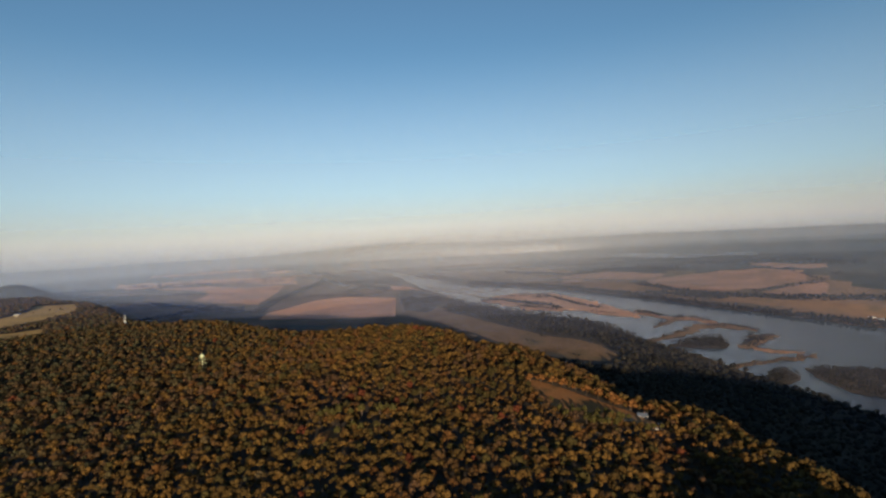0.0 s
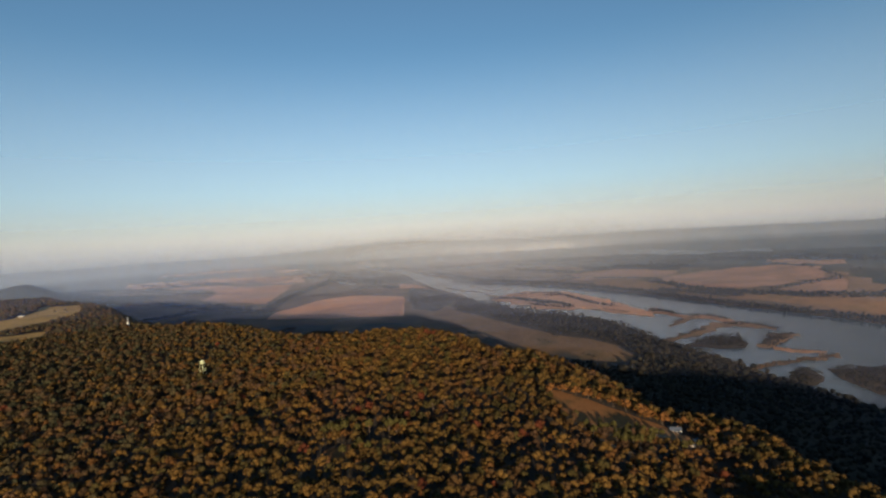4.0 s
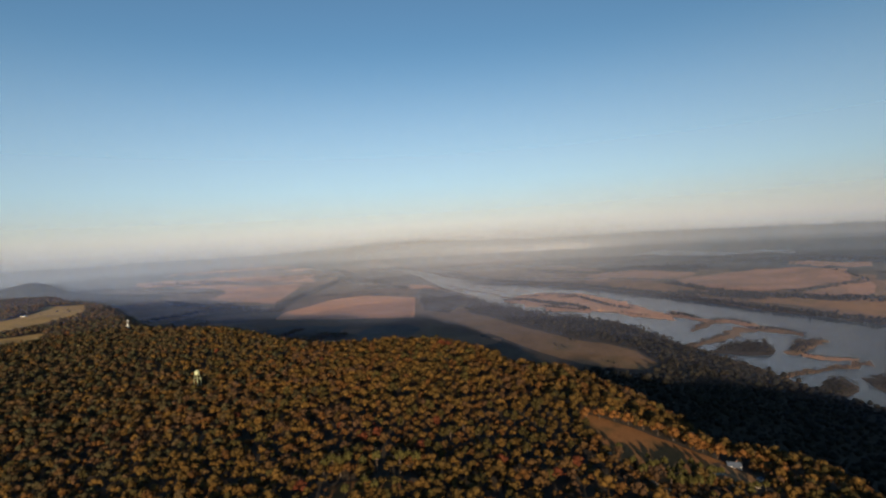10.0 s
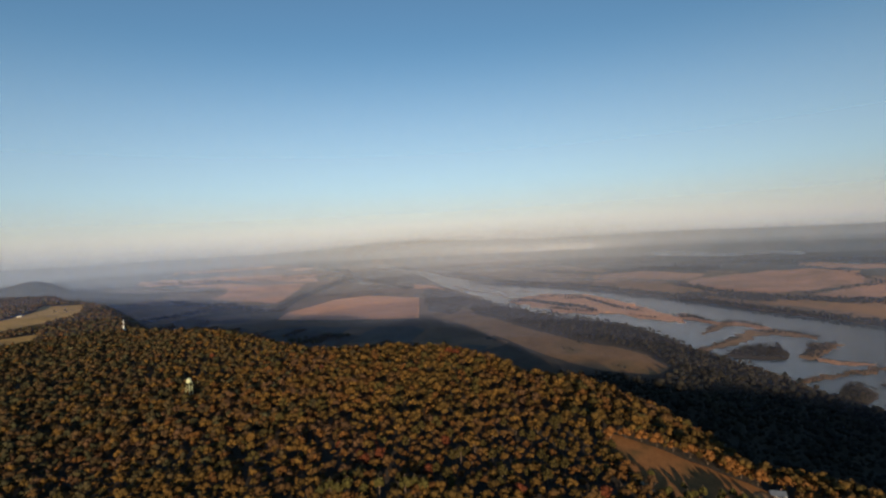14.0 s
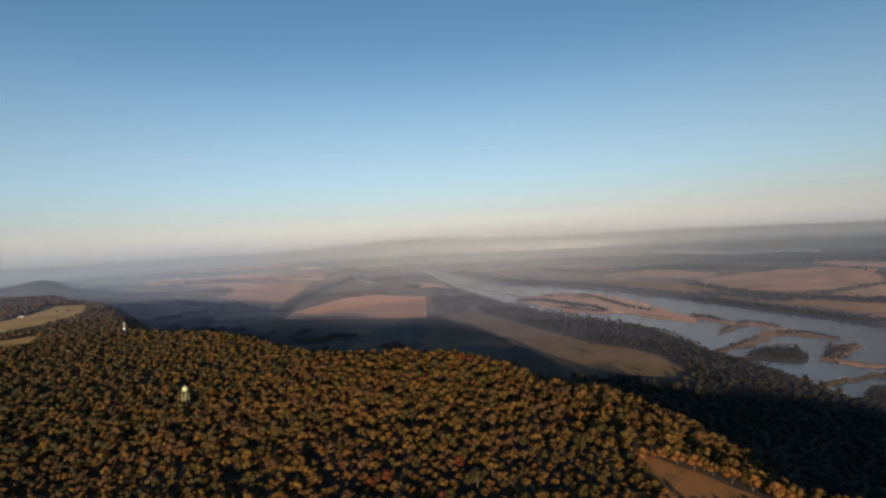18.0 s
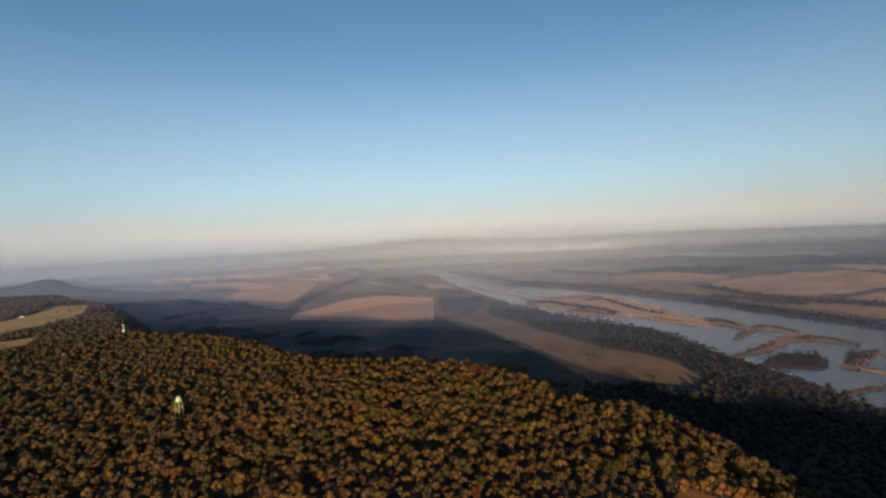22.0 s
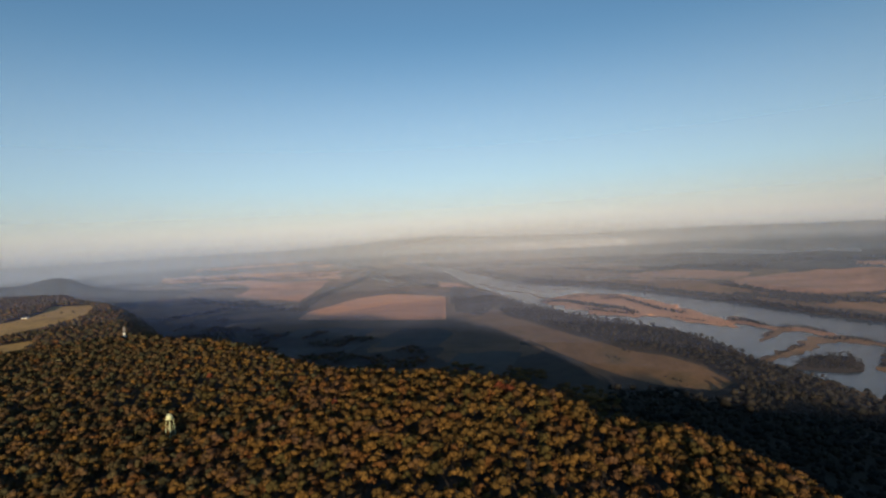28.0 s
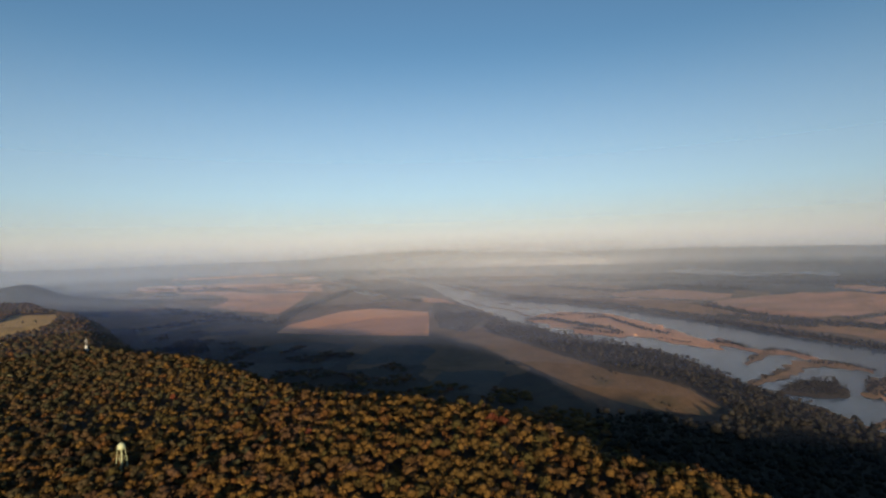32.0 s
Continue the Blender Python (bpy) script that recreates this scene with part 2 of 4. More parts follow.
def rim_side(x, y):
    """Metres outside the mountain's rim; negative on top of it."""
    best, side = 1e18, 1.0
    for (ax, ay), (bx, by) in zip(RIM, RIM[1:]):
        ex, ey = bx - ax, by - ay
        t = min(max(((x - ax) * ex + (y - ay) * ey) / (ex * ex + ey * ey), 0.0), 1.0)
        px, py = x - ax - t * ex, y - ay - t * ey
        d = px * px + py * py
        if d < best:
            best, side = d, ex * py - ey * px
    return math.sqrt(best) * (-1.0 if side > 0 else 1.0)


def mountain_top(x, y):
    z = 196 + 0.1 * (min(max(y, 330), 700) - 400) + 0.02 * (min(max(y, 700), 2200) - 700)
    z -= 0.19 * min(max(0.0, x - 20), 220) * smooth(560, 720, y)
    z -= 35 * smooth(70, 420, -x) + 0.28 * min(max(0.0, x - 90), 110)
    z += 8 * bump(x, y, -1520, 1830, 300, 160, 2.6)
    # three hills added out of view, to cast shade on the right side
    z += 42 * bump(x, y, 750, -380, 380, 260) + 26 * bump(x, y, 470, 30, 130, 140) + 31 * bump(x, y, 222, 262, 50, 55)
    z += KNOLL * bump(x, y, -1030, 1560, 260, 150, 2.1)
    z += 17 * bump(x, y, -480, 1050, 130, 90, 2.5) + 10 * bump(x, y, -35, 745, 75, 70)
    z -= 12 * bump(x, y, 225, 592, 60, 26, -0.2)
    return z


def far_hill(x, y):
    """The long wooded hill that stands alone beyond the mountain's end."""
    return 62 * bump(x, y, -2560, 2995, 95, 190, 0.72) + 152 * bump(x, y, -2820, 2770, 370, 240, 0.72) + 46 * bump(x, y, -2330, 3210, 260, 130, 0.72)


def height(x, y):
    d = rim_side(x, y)
    low = valley(x, y)
    low += far_hill(x, y)
    if d <= 0:
        return mountain_top(x, y)
    return low + (mountain_top(x, y) - low) * (1 - smooth(-8, 250, d)) if d < 250 else low


# ---- mesh helpers ----


def mesh_of(name, verts, faces, material, flat=False):
    """A mesh from arrays; faces all of one size."""
    v, f = np.asarray(verts, np.float32), np.asarray(faces, np.int32)
    me = bpy.data.meshes.new(name)
    me.vertices.add(len(v))
    me.vertices.foreach_set("co", v.ravel())
    me.loops.add(f.size)
    me.loops.foreach_set("vertex_index", f.ravel())
    me.polygons.add(len(f))
    me.polygons.foreach_set("loop_start", np.arange(0, f.size, f.shape[1], dtype=np.int32))
    me.update(calc_edges=True)
    me.materials.append(material)
    if not flat:
        me.polygons.foreach_set("use_smooth", np.ones(len(f), bool))
    return me


def grid_faces(rows, cols, closed=False):
    i, j = np.meshgrid(np.arange(rows - 1), np.arange(cols if closed else cols - 1), indexing="ij")
    a, b = i * cols + j, i * cols + (j + 1) % cols
    return np.stack([a, b, b + cols, a + cols], -1).reshape(-1, 4)


def wave(x, y, size, seed=0):
    return noise.noise(Vector((x / size, y / size, seed * 7.31)))


def along(points, n):
    """n points at even steps on a smooth line through the given ones."""
    p = np.array(points, float)
    s = np.r_[0, np.cumsum(np.hypot(*np.diff(p, axis=0).T))]
    q = np.linspace(0, s[-1], n)
    line = np.stack([np.interp(q, s, c) for c in p.T], -1)
    for _ in range(3):
        line[1:-1] = (line[:-2] + 2 * line[1:-1] + line[2:]) / 4
    return line


def strip(name, left, right, n, m, material, lift=0.5, ragged=0.0, size=60.0, base=None):
    """A sheet between two lines on the ground, with uneven edges."""
    a, b = along(left, n), along(right, n)
    v = []
    for i in range(n):
        for j in range(m):
            p = a[i] + (b[i] - a[i]) * j / (m - 1)
            k = abs(2 * j / (m - 1) - 1)
            x, y = p[0] + ragged * k * wave(p[0], p[1], size, 3), p[1] + ragged * k * wave(p[0], p[1], size, 5)
            v.append((x, y, (base or valley)(x, y) + lift))
    return new(name, mesh_of(name, v, grid_faces(n, m), material))


def islet(name, x, y, a, b, turn, material, rise=2.0, lift=0.4, ragged=0.35, seed=0, rings=6, n=40, base=None):
    """A low bank of land with a ragged shore."""
    v, c, s = [], math.cos(turn), math.sin(turn)
    for i in range(rings + 1):
        k = i / rings
        for j in range(n):
            w = 2 * math.pi * j / n
            f = k * (1 + ragged * noise.noise(Vector((1.7 * math.cos(w), 1.7 * math.sin(w), seed * 3.7))) + 0.5 * ragged * noise.noise(Vector((5 * math.cos(w), 5 * math.sin(w), seed))))
            px, py = a * f * math.cos(w), b * f * math.sin(w)
            X, Y = x + px * c - py * s, y + px * s + py * c
            v.append((X, Y, (base or valley)(X, Y) + lift + rise * (1 - k ** 3) - (0.8 if i == rings else 0)))
    return new(name, mesh_of(name, v, grid_faces(rings + 1, n, True), material))

# ---- outlines of the valley's woods ----
LOW = [(-15, 2600), (118, 2325), (222, 2110), (285, 2005), (380, 1868), (452, 1850), (535, 1755), (552, 1625), (600, 1453), (653, 1380)]
HIGH = [(46, 2950), (291, 2469), (521, 2255), (660, 2080), (726, 1855), (816, 1712), (890, 1640)]
BELT = LOW + HIGH[::-1]
SHORE = [(480, 1480), (560, 1600), (600, 1453), (653, 1380), (890, 1640), (935, 1590), (980, 1550), (1093, 1525), (1400, 1470), (1900, 1390), (1500, 600), (500, 500), (150, 1100), (200, 1480), (380, 1480)]
SW = [(-324, 3349), (-231, 2700), (-104, 2577), (-18, 2900), (-60, 3200), (-162, 3400), (-300, 3524)]
RW = [(-826, 4400), (-500, 4240), (-400, 4060), (-292, 3700), (-603, 3878), (-873, 4156)]


def crossing(x, y, ring):
    hit = False
    for (ax, ay), (bx, by) in zip(ring, ring[1:] + ring[:1]):
        if (ay > y) != (by > y) and x < (bx - ax) * (y - ay) / (by - ay) + ax:
            hit = not hit
    return hit


# ---- ground ----


def build_ground():
    front = np.radians(np.arange(-62, 62.01, 0.4))
    back = np.radians(np.arange(66, 298, 6.0))
    turns = np.r_[front, back]
    radii = [0.0, 120.0]
    while radii[-1] < 4690:
        radii.append(radii[-1] + (14 if radii[-1] < 1700 else 14 + 0.03 * (radii[-1] - 1700)))
    radii[-1] = 4690.0
    v = []
    for r in radii:
        for a in turns:
            x, y = EYE0[0] + r * math.sin(a), EYE0[1] + r * math.cos(a)
            v.append((x, y, height(x, y)))
    # the last ring climbs to the far skyline
    for r, k in ((4720, 0.45), (4760, 0.75), (4790, 1.0)):
        for a in turns:
            x, y = EYE0[0] + r * math.sin(a), EYE0[1] + r * math.cos(a)
            w = math.degrees(a)
            top = 302 + 50 * math.exp(-((w + 6) / 9) ** 2) + 16 * math.exp(-((w - 21) / 13) ** 2) + 5 * wave(w, 3.0, 7.0, 2) + 3 * wave(w, 8.0, 2.0, 4)
            v.append((x, y, valley(x, y) + (top - valley(x, y)) * k))
    me = mesh_of("ground", v, grid_faces(len(radii) + 3, len(turns), True), BOTTOM)
    me.materials.append(LITTER_SHADE)
    me.materials.append(FARWOOD)
    # woodland floor on the mountain, farm land below; litter's dark colour also paints valley shade
    ids = np.zeros(len(me.polygons), np.int32)
    for p in me.polygons:
        x, y, z = p.center
        # out past the slope, this dark colour stands in for the mountain's shadow
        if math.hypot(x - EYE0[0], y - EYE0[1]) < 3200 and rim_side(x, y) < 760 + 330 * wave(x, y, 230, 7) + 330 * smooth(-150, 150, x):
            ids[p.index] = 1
        elif y > 500 and any(crossing(x, y, w) for w in (BELT, SHORE, SW, RW)):
            ids[p.index] = 1
        elif far_hill(x, y) > 20 or math.hypot(x - EYE0[0], y - EYE0[1]) > 4560 - 700 * smooth(0.05, 0.3, (x - EYE0[0]) / max(y - EYE0[1], 1)) - 250 * smooth(0.3, 0.7, -(x - EYE0[0]) / max(y - EYE0[1], 1)) + 260 * wave(x, y, 300, 5):
            ids[p.index] = 2
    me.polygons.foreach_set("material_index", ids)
    return tagged(new("ground", me), "wooded mountain top falling to a broad farmed river valley", "ground", kind="structure")


build_ground()

# ---- trees ----
ICO = {}
for level in (1, 2):
    bm = bmesh.new()
    bmesh.ops.create_icosphere(bm, subdivisions=level, radius=1.0)
    ICO[level] = (np.array([v.co[:] for v in bm.verts]), np.array([[v.index for v in f.verts] for f in bm.faces]))
    bm.free()


def crown_form(seed, level=2, leaves=60, lobes=1, trunk=True, slim=1.0):
    """Verts, triangles and a painted shade for each vert, of a tree about 12 m high: lumpy crown, loose leaf clumps and
    a stem.
    """
    rng = np.random.RandomState(seed)
    vs, fs, ks, n = [], [], [], 0
    for k in range(lobes):
        base, tri = ICO[level]
        w, ring = k * 2.4 + rng.rand(), 0.0 if lobes == 1 or k == 0 else 1.0
        off = np.array([2.5 * ring * math.cos(w), 2.5 * ring * math.sin(w), (1.2 if k == 0 else 1.1 - 2.6 * rng.rand()) * (lobes > 1)])
        size = 3.5 if lobes == 1 else 1.6 + 0.8 * rng.rand() if ring else 2.2
        p = np.array([Vector(b) * (1 + 0.65 * noise.noise(Vector(b) * 1.5 + Vector((seed * 5.1, k, 0))) + 0.6 * noise.noise(Vector(b) * 4 + Vector((seed, k * 3, 1)))) for b in base])
        p = p * (size * slim, size * slim, size * 0.92) + off * (slim, slim, 1.2) + (0, 0, 7.6)
        # crown shading painted in: lobes darker lower down, times a random tone
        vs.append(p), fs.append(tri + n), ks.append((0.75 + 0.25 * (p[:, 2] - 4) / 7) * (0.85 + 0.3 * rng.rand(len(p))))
        n += len(p)
    if leaves:
        d = rng.randn(leaves, 3)
        d /= np.linalg.norm(d, axis=1)[:, None]
        d[:, 2] = np.abs(d[:, 2]) * 0.95 - 0.25
        c = d * (3.8 * slim, 3.8 * slim, 3.5) * (0.75 + 0.5 * rng.rand(leaves, 1)) + (0, 0, 7.7)
        t = rng.randn(leaves, 3, 3)
        t /= np.linalg.norm(t, axis=2)[..., None]
        p = (c[:, None] + t * (0.5 + 0.75 * rng.rand(leaves, 1, 1))).reshape(-1, 3)
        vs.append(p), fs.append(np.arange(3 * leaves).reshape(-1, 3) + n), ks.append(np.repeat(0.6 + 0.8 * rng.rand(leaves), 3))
        n += 3 * leaves
    if trunk:
        w = np.arange(3) * 2.1
        p = np.concatenate([np.stack([0.3 * np.cos(w), 0.3 * np.sin(w), 0 * w - 1.0], -1), np.stack([0.16 * np.cos(w), 0.16 * np.sin(w), 0 * w + 6], -1)])
        f = np.array([[0, 1, 4], [0, 4, 3], [1, 2, 5], [1, 5, 4], [2, 0, 3], [2, 3, 5]])
        vs.append(p), fs.append(f + n), ks.append(np.full(6, 0.5))
    return np.concatenate(vs), np.concatenate(fs), np.concatenate(ks)


def woodland(name, spots, forms, label, base=None, lofty=0.0):
    """One mesh of many trees: spots of x, y, size, tint."""
    rng = np.random.RandomState(len(spots))
    V, F, C, n = [], [], [], 0
    for x, y, size, tint in spots:
        v, f, k = forms[rng.randint(len(forms))]
        a, tall = rng.rand() * 6.28, 0.85 + 0.52 * rng.rand() ** 1.4
        c, s = math.cos(a) * size, math.sin(a) * size
        wide = 0.78 + 0.5 * rng.rand()
        p = np.stack([v[:, 0] * c * wide - v[:, 1] * s + x, v[:, 0] * s * wide + v[:, 1] * c + y, v[:, 2] * (size * lofty or min(size, 1.12)) * tall + (base or height)(x, y)], -1)
        V.append(p), F.append(f + n)
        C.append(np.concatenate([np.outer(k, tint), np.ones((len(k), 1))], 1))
        n += len(p)
    me = mesh_of(name, np.concatenate(V), np.concatenate(F), LEAF, flat=True)
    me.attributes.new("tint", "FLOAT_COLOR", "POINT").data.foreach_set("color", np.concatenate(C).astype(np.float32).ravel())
    return tagged(new(name, me), label, "forest", kind="stuff")


OLIVE, GOLD, RUST, BROWN, RED, GREEN = (0.063, 0.038, 0.0098), (0.091, 0.05, 0.012), (0.078, 0.0355, 0.0098), (0.068, 0.037, 0.013), (0.085, 0.024, 0.01), (0.042, 0.032, 0.009)
MAUVE = (0.064, 0.035, 0.017)
# greener tints, also dimmed so the left side's darkness is painted in
OLIVE_DIM = [(0.046, 0.036, 0.0155), (0.036, 0.0335, 0.0155), (0.052, 0.036, 0.0155), (0.06, 0.036, 0.0155)]
PALETTE = [OLIVE, GREEN, OLIVE, GOLD, GOLD, RUST, BROWN, MAUVE]


def autumn(x, y, rng):
    """The colour of a tree: kinds stand in drifts, with single odd ones."""
    # further left, more trees take the dimmed tints
    if rng.rand() < 0.85 * smooth(120, 620, -x + 90 * wave(x, y, 160, 2)):
        return np.array(OLIVE_DIM[rng.randint(4)]) * (0.7 + 0.6 * rng.rand())
    w = 0.9 * wave(x, y, 110, 1) + 1.15 * (rng.rand() - 0.5) - 0.02
    i = int(min(max((w + 0.75) / 1.5, 0), 0.999) * len(PALETTE))
    if rng.rand() < 0.004:
        return np.array(RED) * (0.7 + 0.6 * rng.rand())
    return np.array(PALETTE[i]) * (0.76 + 0.56 * rng.rand())


CLEARINGS = [(185, 497, 22, 27), (-112, 452, 15, 19), (-75, 462, 20, 9)]
CLEAR_UP = [(78, 558), (120, 550), (162, 533), (196, 515)]
CLEAR_DOWN = [(80, 540), (90, 488), (112, 460), (150, 472), (188, 494)]


def open_ground(x, y):
    if any(((x - a) / c) ** 2 + ((y - b) / d) ** 2 < 1 + 0.3 * wave(x, y, 12, 6) for a, b, c, d in CLEARINGS):
        return True
    return y_field(x, y) > 0 or crossing(x, y, CLEAR_UP + CLEAR_DOWN[::-1])


HAY = [(-1560, 1480), (-1326, 1476), (-1340, 1600), (-1405, 1725), (-1295, 1745), (-1190, 1615), (-1115, 1495), (-1110, 1360), (-1105, 1296), (-1130, 1270), (-1400, 1180)]
HAY_SMALL = [(-1200, 1215), (-1074, 1215), (-1026, 1265), (-945, 1170), (-940, 1110), (-970, 1100), (-1120, 1090)]


def y_field(x, y):
    """Inside the mown fields on the mountain."""
    return 1 if crossing(x, y, HAY) or crossing(x, y, HAY_SMALL) else 0


def scatter(x0, x1, y0, y1, cell, keep, seed, size=1.0, gaps=0.1):
    rng = np.random.RandomState(seed)
    out = []
    for i in range(int((y1 - y0) / cell)):
        for j in range(int((x1 - x0) / cell)):
            x, y = x0 + (j + 0.5 * (i % 2) + 0.75 * rng.rand()) * cell, y0 + (i + 0.75 * rng.rand()) * cell
            if keep(x, y) and rng.rand() > gaps:
                out.append((x, y, size * cell / 6.6 * (0.62 + 0.78 * rng.rand() ** 1.4), autumn(x, y, rng)))
    return out


def grove(x, y):
    """The stretch of forest over which the flight passes lowest; its trees stand singly."""
    return -85 < x < 75 and 480 < y < 568


def in_sight(x, y):
    """The country that lies ahead of the flight."""
    dx, dy = x - EYE0[0], y - EYE0[1] + 140
    return dy > 260 and abs(dx + 0.05 * dy) < 1.12 * dy + 40


NEAR = [crown_form(s, 1, 60, 3, True, 0.84 + 0.07 * (s % 6)) for s in range(14)]
MID = [crown_form(40 + s, 1, 22, 2, True, 1.05) for s in range(10)]
FARFORM = [crown_form(70 + s, 1, 14) for s in range(8)]
woodland("forest", scatter(-720, 330, 250, 610, 6.9, lambda x, y: in_sight(x, y) and rim_side(x, y) < 60 and not open_ground(x, y) and not grove(x, y), 1, 0.86, 0.12), NEAR,
         "dense autumn forest of olive, gold and rust broadleaf trees")
woodland("forest_crest", scatter(-720, 330, 610, 840, 7.2, lambda x, y: in_sight(x, y) and rim_side(x, y) < 60 and not open_ground(x, y), 21, 1.0, 0.03), NEAR,
         "gold and rust forest along the mountain's rim")
woodland("forest_below", scatter(-420, 520, -260, 262, 10.5, lambda x, y: rim_side(x, y) < 40, 11, 0.72), FARFORM, "autumn forest under the start of the flight")
woodland("forest_beyond", scatter(-1200, -150, 840, 1180, 8.4, lambda x, y: in_sight(x, y) and rim_side(x, y) < 90 and not open_ground(x, y), 2), MID,
         "autumn forest running along the mountain's shoulder")
woodland("forest_shoulder", scatter(-1900, -300, 1180, 2400, 9.2, lambda x, y: in_sight(x, y) and rim_side(x, y) < 90 and not open_ground(x, y), 22), FARFORM,
         "olive and brown forest on the mountain's far shoulder")
woodland("slope_forest", scatter(20, 1000, 260, 1500, 9.5, lambda x, y: in_sight(x, y) and 60 <= rim_side(x, y) < 290, 3), MID,
         "dark forest on the shaded mountain side")
woodland("slope_forest_beyond", scatter(-1500, 300, 800, 2500, 14, lambda x, y: in_sight(x, y) and 60 <= rim_side(x, y) < 270, 4), FARFORM,
         "dark forest on the far mountain side")
# trees added to help darken the shaded valley floor
woodland("shaded_wood", scatter(-1500, 250, 900, 2700, 18, lambda x, y: in_sight(x, y) and ((x < 60 + 300 * wave(x, y, 140, 3) and wave(x, y, 90, 12) > 0.12) or (-110 + 160 * wave(x, y, 70, 8) < x < 215 and y < 1490 + 60 * wave(x, y, 50, 9))) and 270 <= rim_side(x, y) < 700 + 330 * wave(x, y, 230, 7), 14), FARFORM,
         "dark wood on the shaded valley floor under the mountain")

# ---- river and bottom land ----


FAR_BANK = [(-878, 4568), (-647, 4535), (-328, 4223), (-10, 3798), (202, 3612), (467, 3446), (777, 3237), (1008, 3032), (1229, 2837), (1427, 2677), (1648, 2607), (1950, 2530), (2600, 2400)]
NEAR_BANK = [(-858, 4512), (-522, 4307), (-362, 4064), (-166, 3532), (-16, 3212), (128, 2772), (252, 2576), (376, 2370), (504, 2289), (630, 2241), (682, 2073), (736, 1865), (810, 1758), (888, 1712), (942, 1595), (980, 1561), (1093, 1538), (1400, 1480), (2000, 1400)]
tagged(strip("river", FAR_BANK, NEAR_BANK, 160, 18, WATER, 0.6, 14, 90), "wide calm river reflecting the pale sky", "river", kind="structure")


def land(name, label, category, *args, **keys):
    return tagged(strip(name, *args, **keys), label, category, kind="structure")


def bank(label, x, y, a, b, turn, material, **keys):
    return tagged(islet("river_island", x, y, a, b, turn, material, **keys), label, "island", kind="structure")


def isle(label, far, near, material, ragged=20, rise=1.6):
    return tagged(strip("river_island", far, near, 60, 11, material, rise, ragged, 45), label, "island", kind="structure")


SAND_FAR = [(220, 2973), (414, 3102), (577, 3097), (689, 3024), (770, 2869), (838, 2717), (871, 2511), (921, 2403)]
SAND_NEAR = [(191, 2816), (272, 2741), (342, 2636), (419, 2459), (551, 2475), (672, 2454), (739, 2355), (888, 2348)]
WOODED = [(792, 1820), (929, 1948), (1020, 2007), (1099, 2022), (1084, 1943), (1038, 1875), (994, 1847), (924, 1821), (857, 1813), (799, 1804)]
FORK = [(1102, 1910), (1202, 2036), (1269, 2119), (1329, 2079), (1262, 2012), (1176, 1929), (1094, 1881)]
ROUND = [(1019, 1620), (1101, 1697), (1161, 1722), (1170, 1674), (1132, 1629), (1060, 1569), (1004, 1553), (1000, 1586)]
NEARBY = [(1240, 1757), (1394, 1837), (1557, 1896), (1677, 1929), (1560, 1690), (1426, 1645), (1290, 1625), (1238, 1700)]
isle("pale orange sandbank with scrub in the river", SAND_FAR, SAND_NEAR, SAND, 55)
isle("thin sandy spit with dark scrub", [(923, 2480), (991, 2520), (1013, 2402), (1072, 2374), (1191, 2440), (1246, 2385), (1251, 2313)], [(896, 2386), (947, 2362), (991, 2329), (1036, 2301), (1126, 2318), (1173, 2277), (1236, 2299)], DRIFT, 34)
isle("hooked sandy spit in the river", [(865, 2119), (971, 2262), (1072, 2374), (1108, 2373)], [(858, 2091), (947, 2179), (1044, 2293), (1085, 2305)], MUD, 18)
isle("long curved spit of mud and sand off the near bank", [(706, 1830), (850, 1985), (973, 2109), (1119, 2242), (1230, 2297), (1327, 2304), (1391, 2257)], [(706, 1798), (840, 1925), (979, 2042), (1108, 2162), (1210, 2206), (1276, 2207), (1359, 2215)], MUD, 30)
isle("small wooded river island", WOODED[:5], WOODED[:4:-1], LITTER_SHADE, 14)
isle("scrub-covered forked river island", [(1102, 1910), (1202, 2036), (1269, 2119), (1373, 2172), (1433, 2176)], [(1094, 1881), (1176, 1929), (1262, 2012), (1329, 2079), (1408, 2147)], MUD, 26)
isle("pale sand tail of a river island", [(1168, 1931), (1248, 1937), (1341, 1960), (1400, 1975)], [(1142, 1885), (1214, 1889), (1315, 1926), (1386, 1960)], DRIFT, 12)
isle("long low spit of grass and mud", [(898, 1628), (1026, 1720), (1179, 1816), (1312, 1897), (1444, 1974)], [(888, 1601), (1008, 1680), (1145, 1769), (1273, 1846), (1401, 1921)], MUD, 18)
isle("round wooded islet by the near shore", ROUND[:4], ROUND[:3:-1], LITTER_SHADE, 10)
isle("wooded island by the near shore", NEARBY[:4], NEARBY[:3:-1], LITTER_SHADE, 16)
for n, (x, y, a) in enumerate(((150, 3180, 80), (60, 3290, 90), (215, 3250, 70), (-40, 3420, 80), (330, 3260, 60), (20, 3130, 60), (-100, 3560, 70), (130, 3420, 60), (210, 3020, 70))):
    bank("low mud bar in the shallows", x, y, a, 13, -0.9, MUD, seed=20 + n, ragged=0.6)

# water beyond the river
WATERS = ((-893, 3998, 240, 46, -0.95), (1806, 4130, 330, 75, -0.62), (2440, 3500, 150, 40, -0.7), (-1230, 4480, 230, 60, -0.9), (-640, 4440, 90, 40, -0.6), (2250, 3900, 160, 50, -0.6))
for n, (x, y, a, b, turn) in enumerate(WATERS):
    tagged(islet("pond", x, y, a, b, turn, STILL, rise=0.0, lift=1.2, seed=30 + n, ragged=0.7), "narrow pale backwater among fields", "pond", kind="structure")

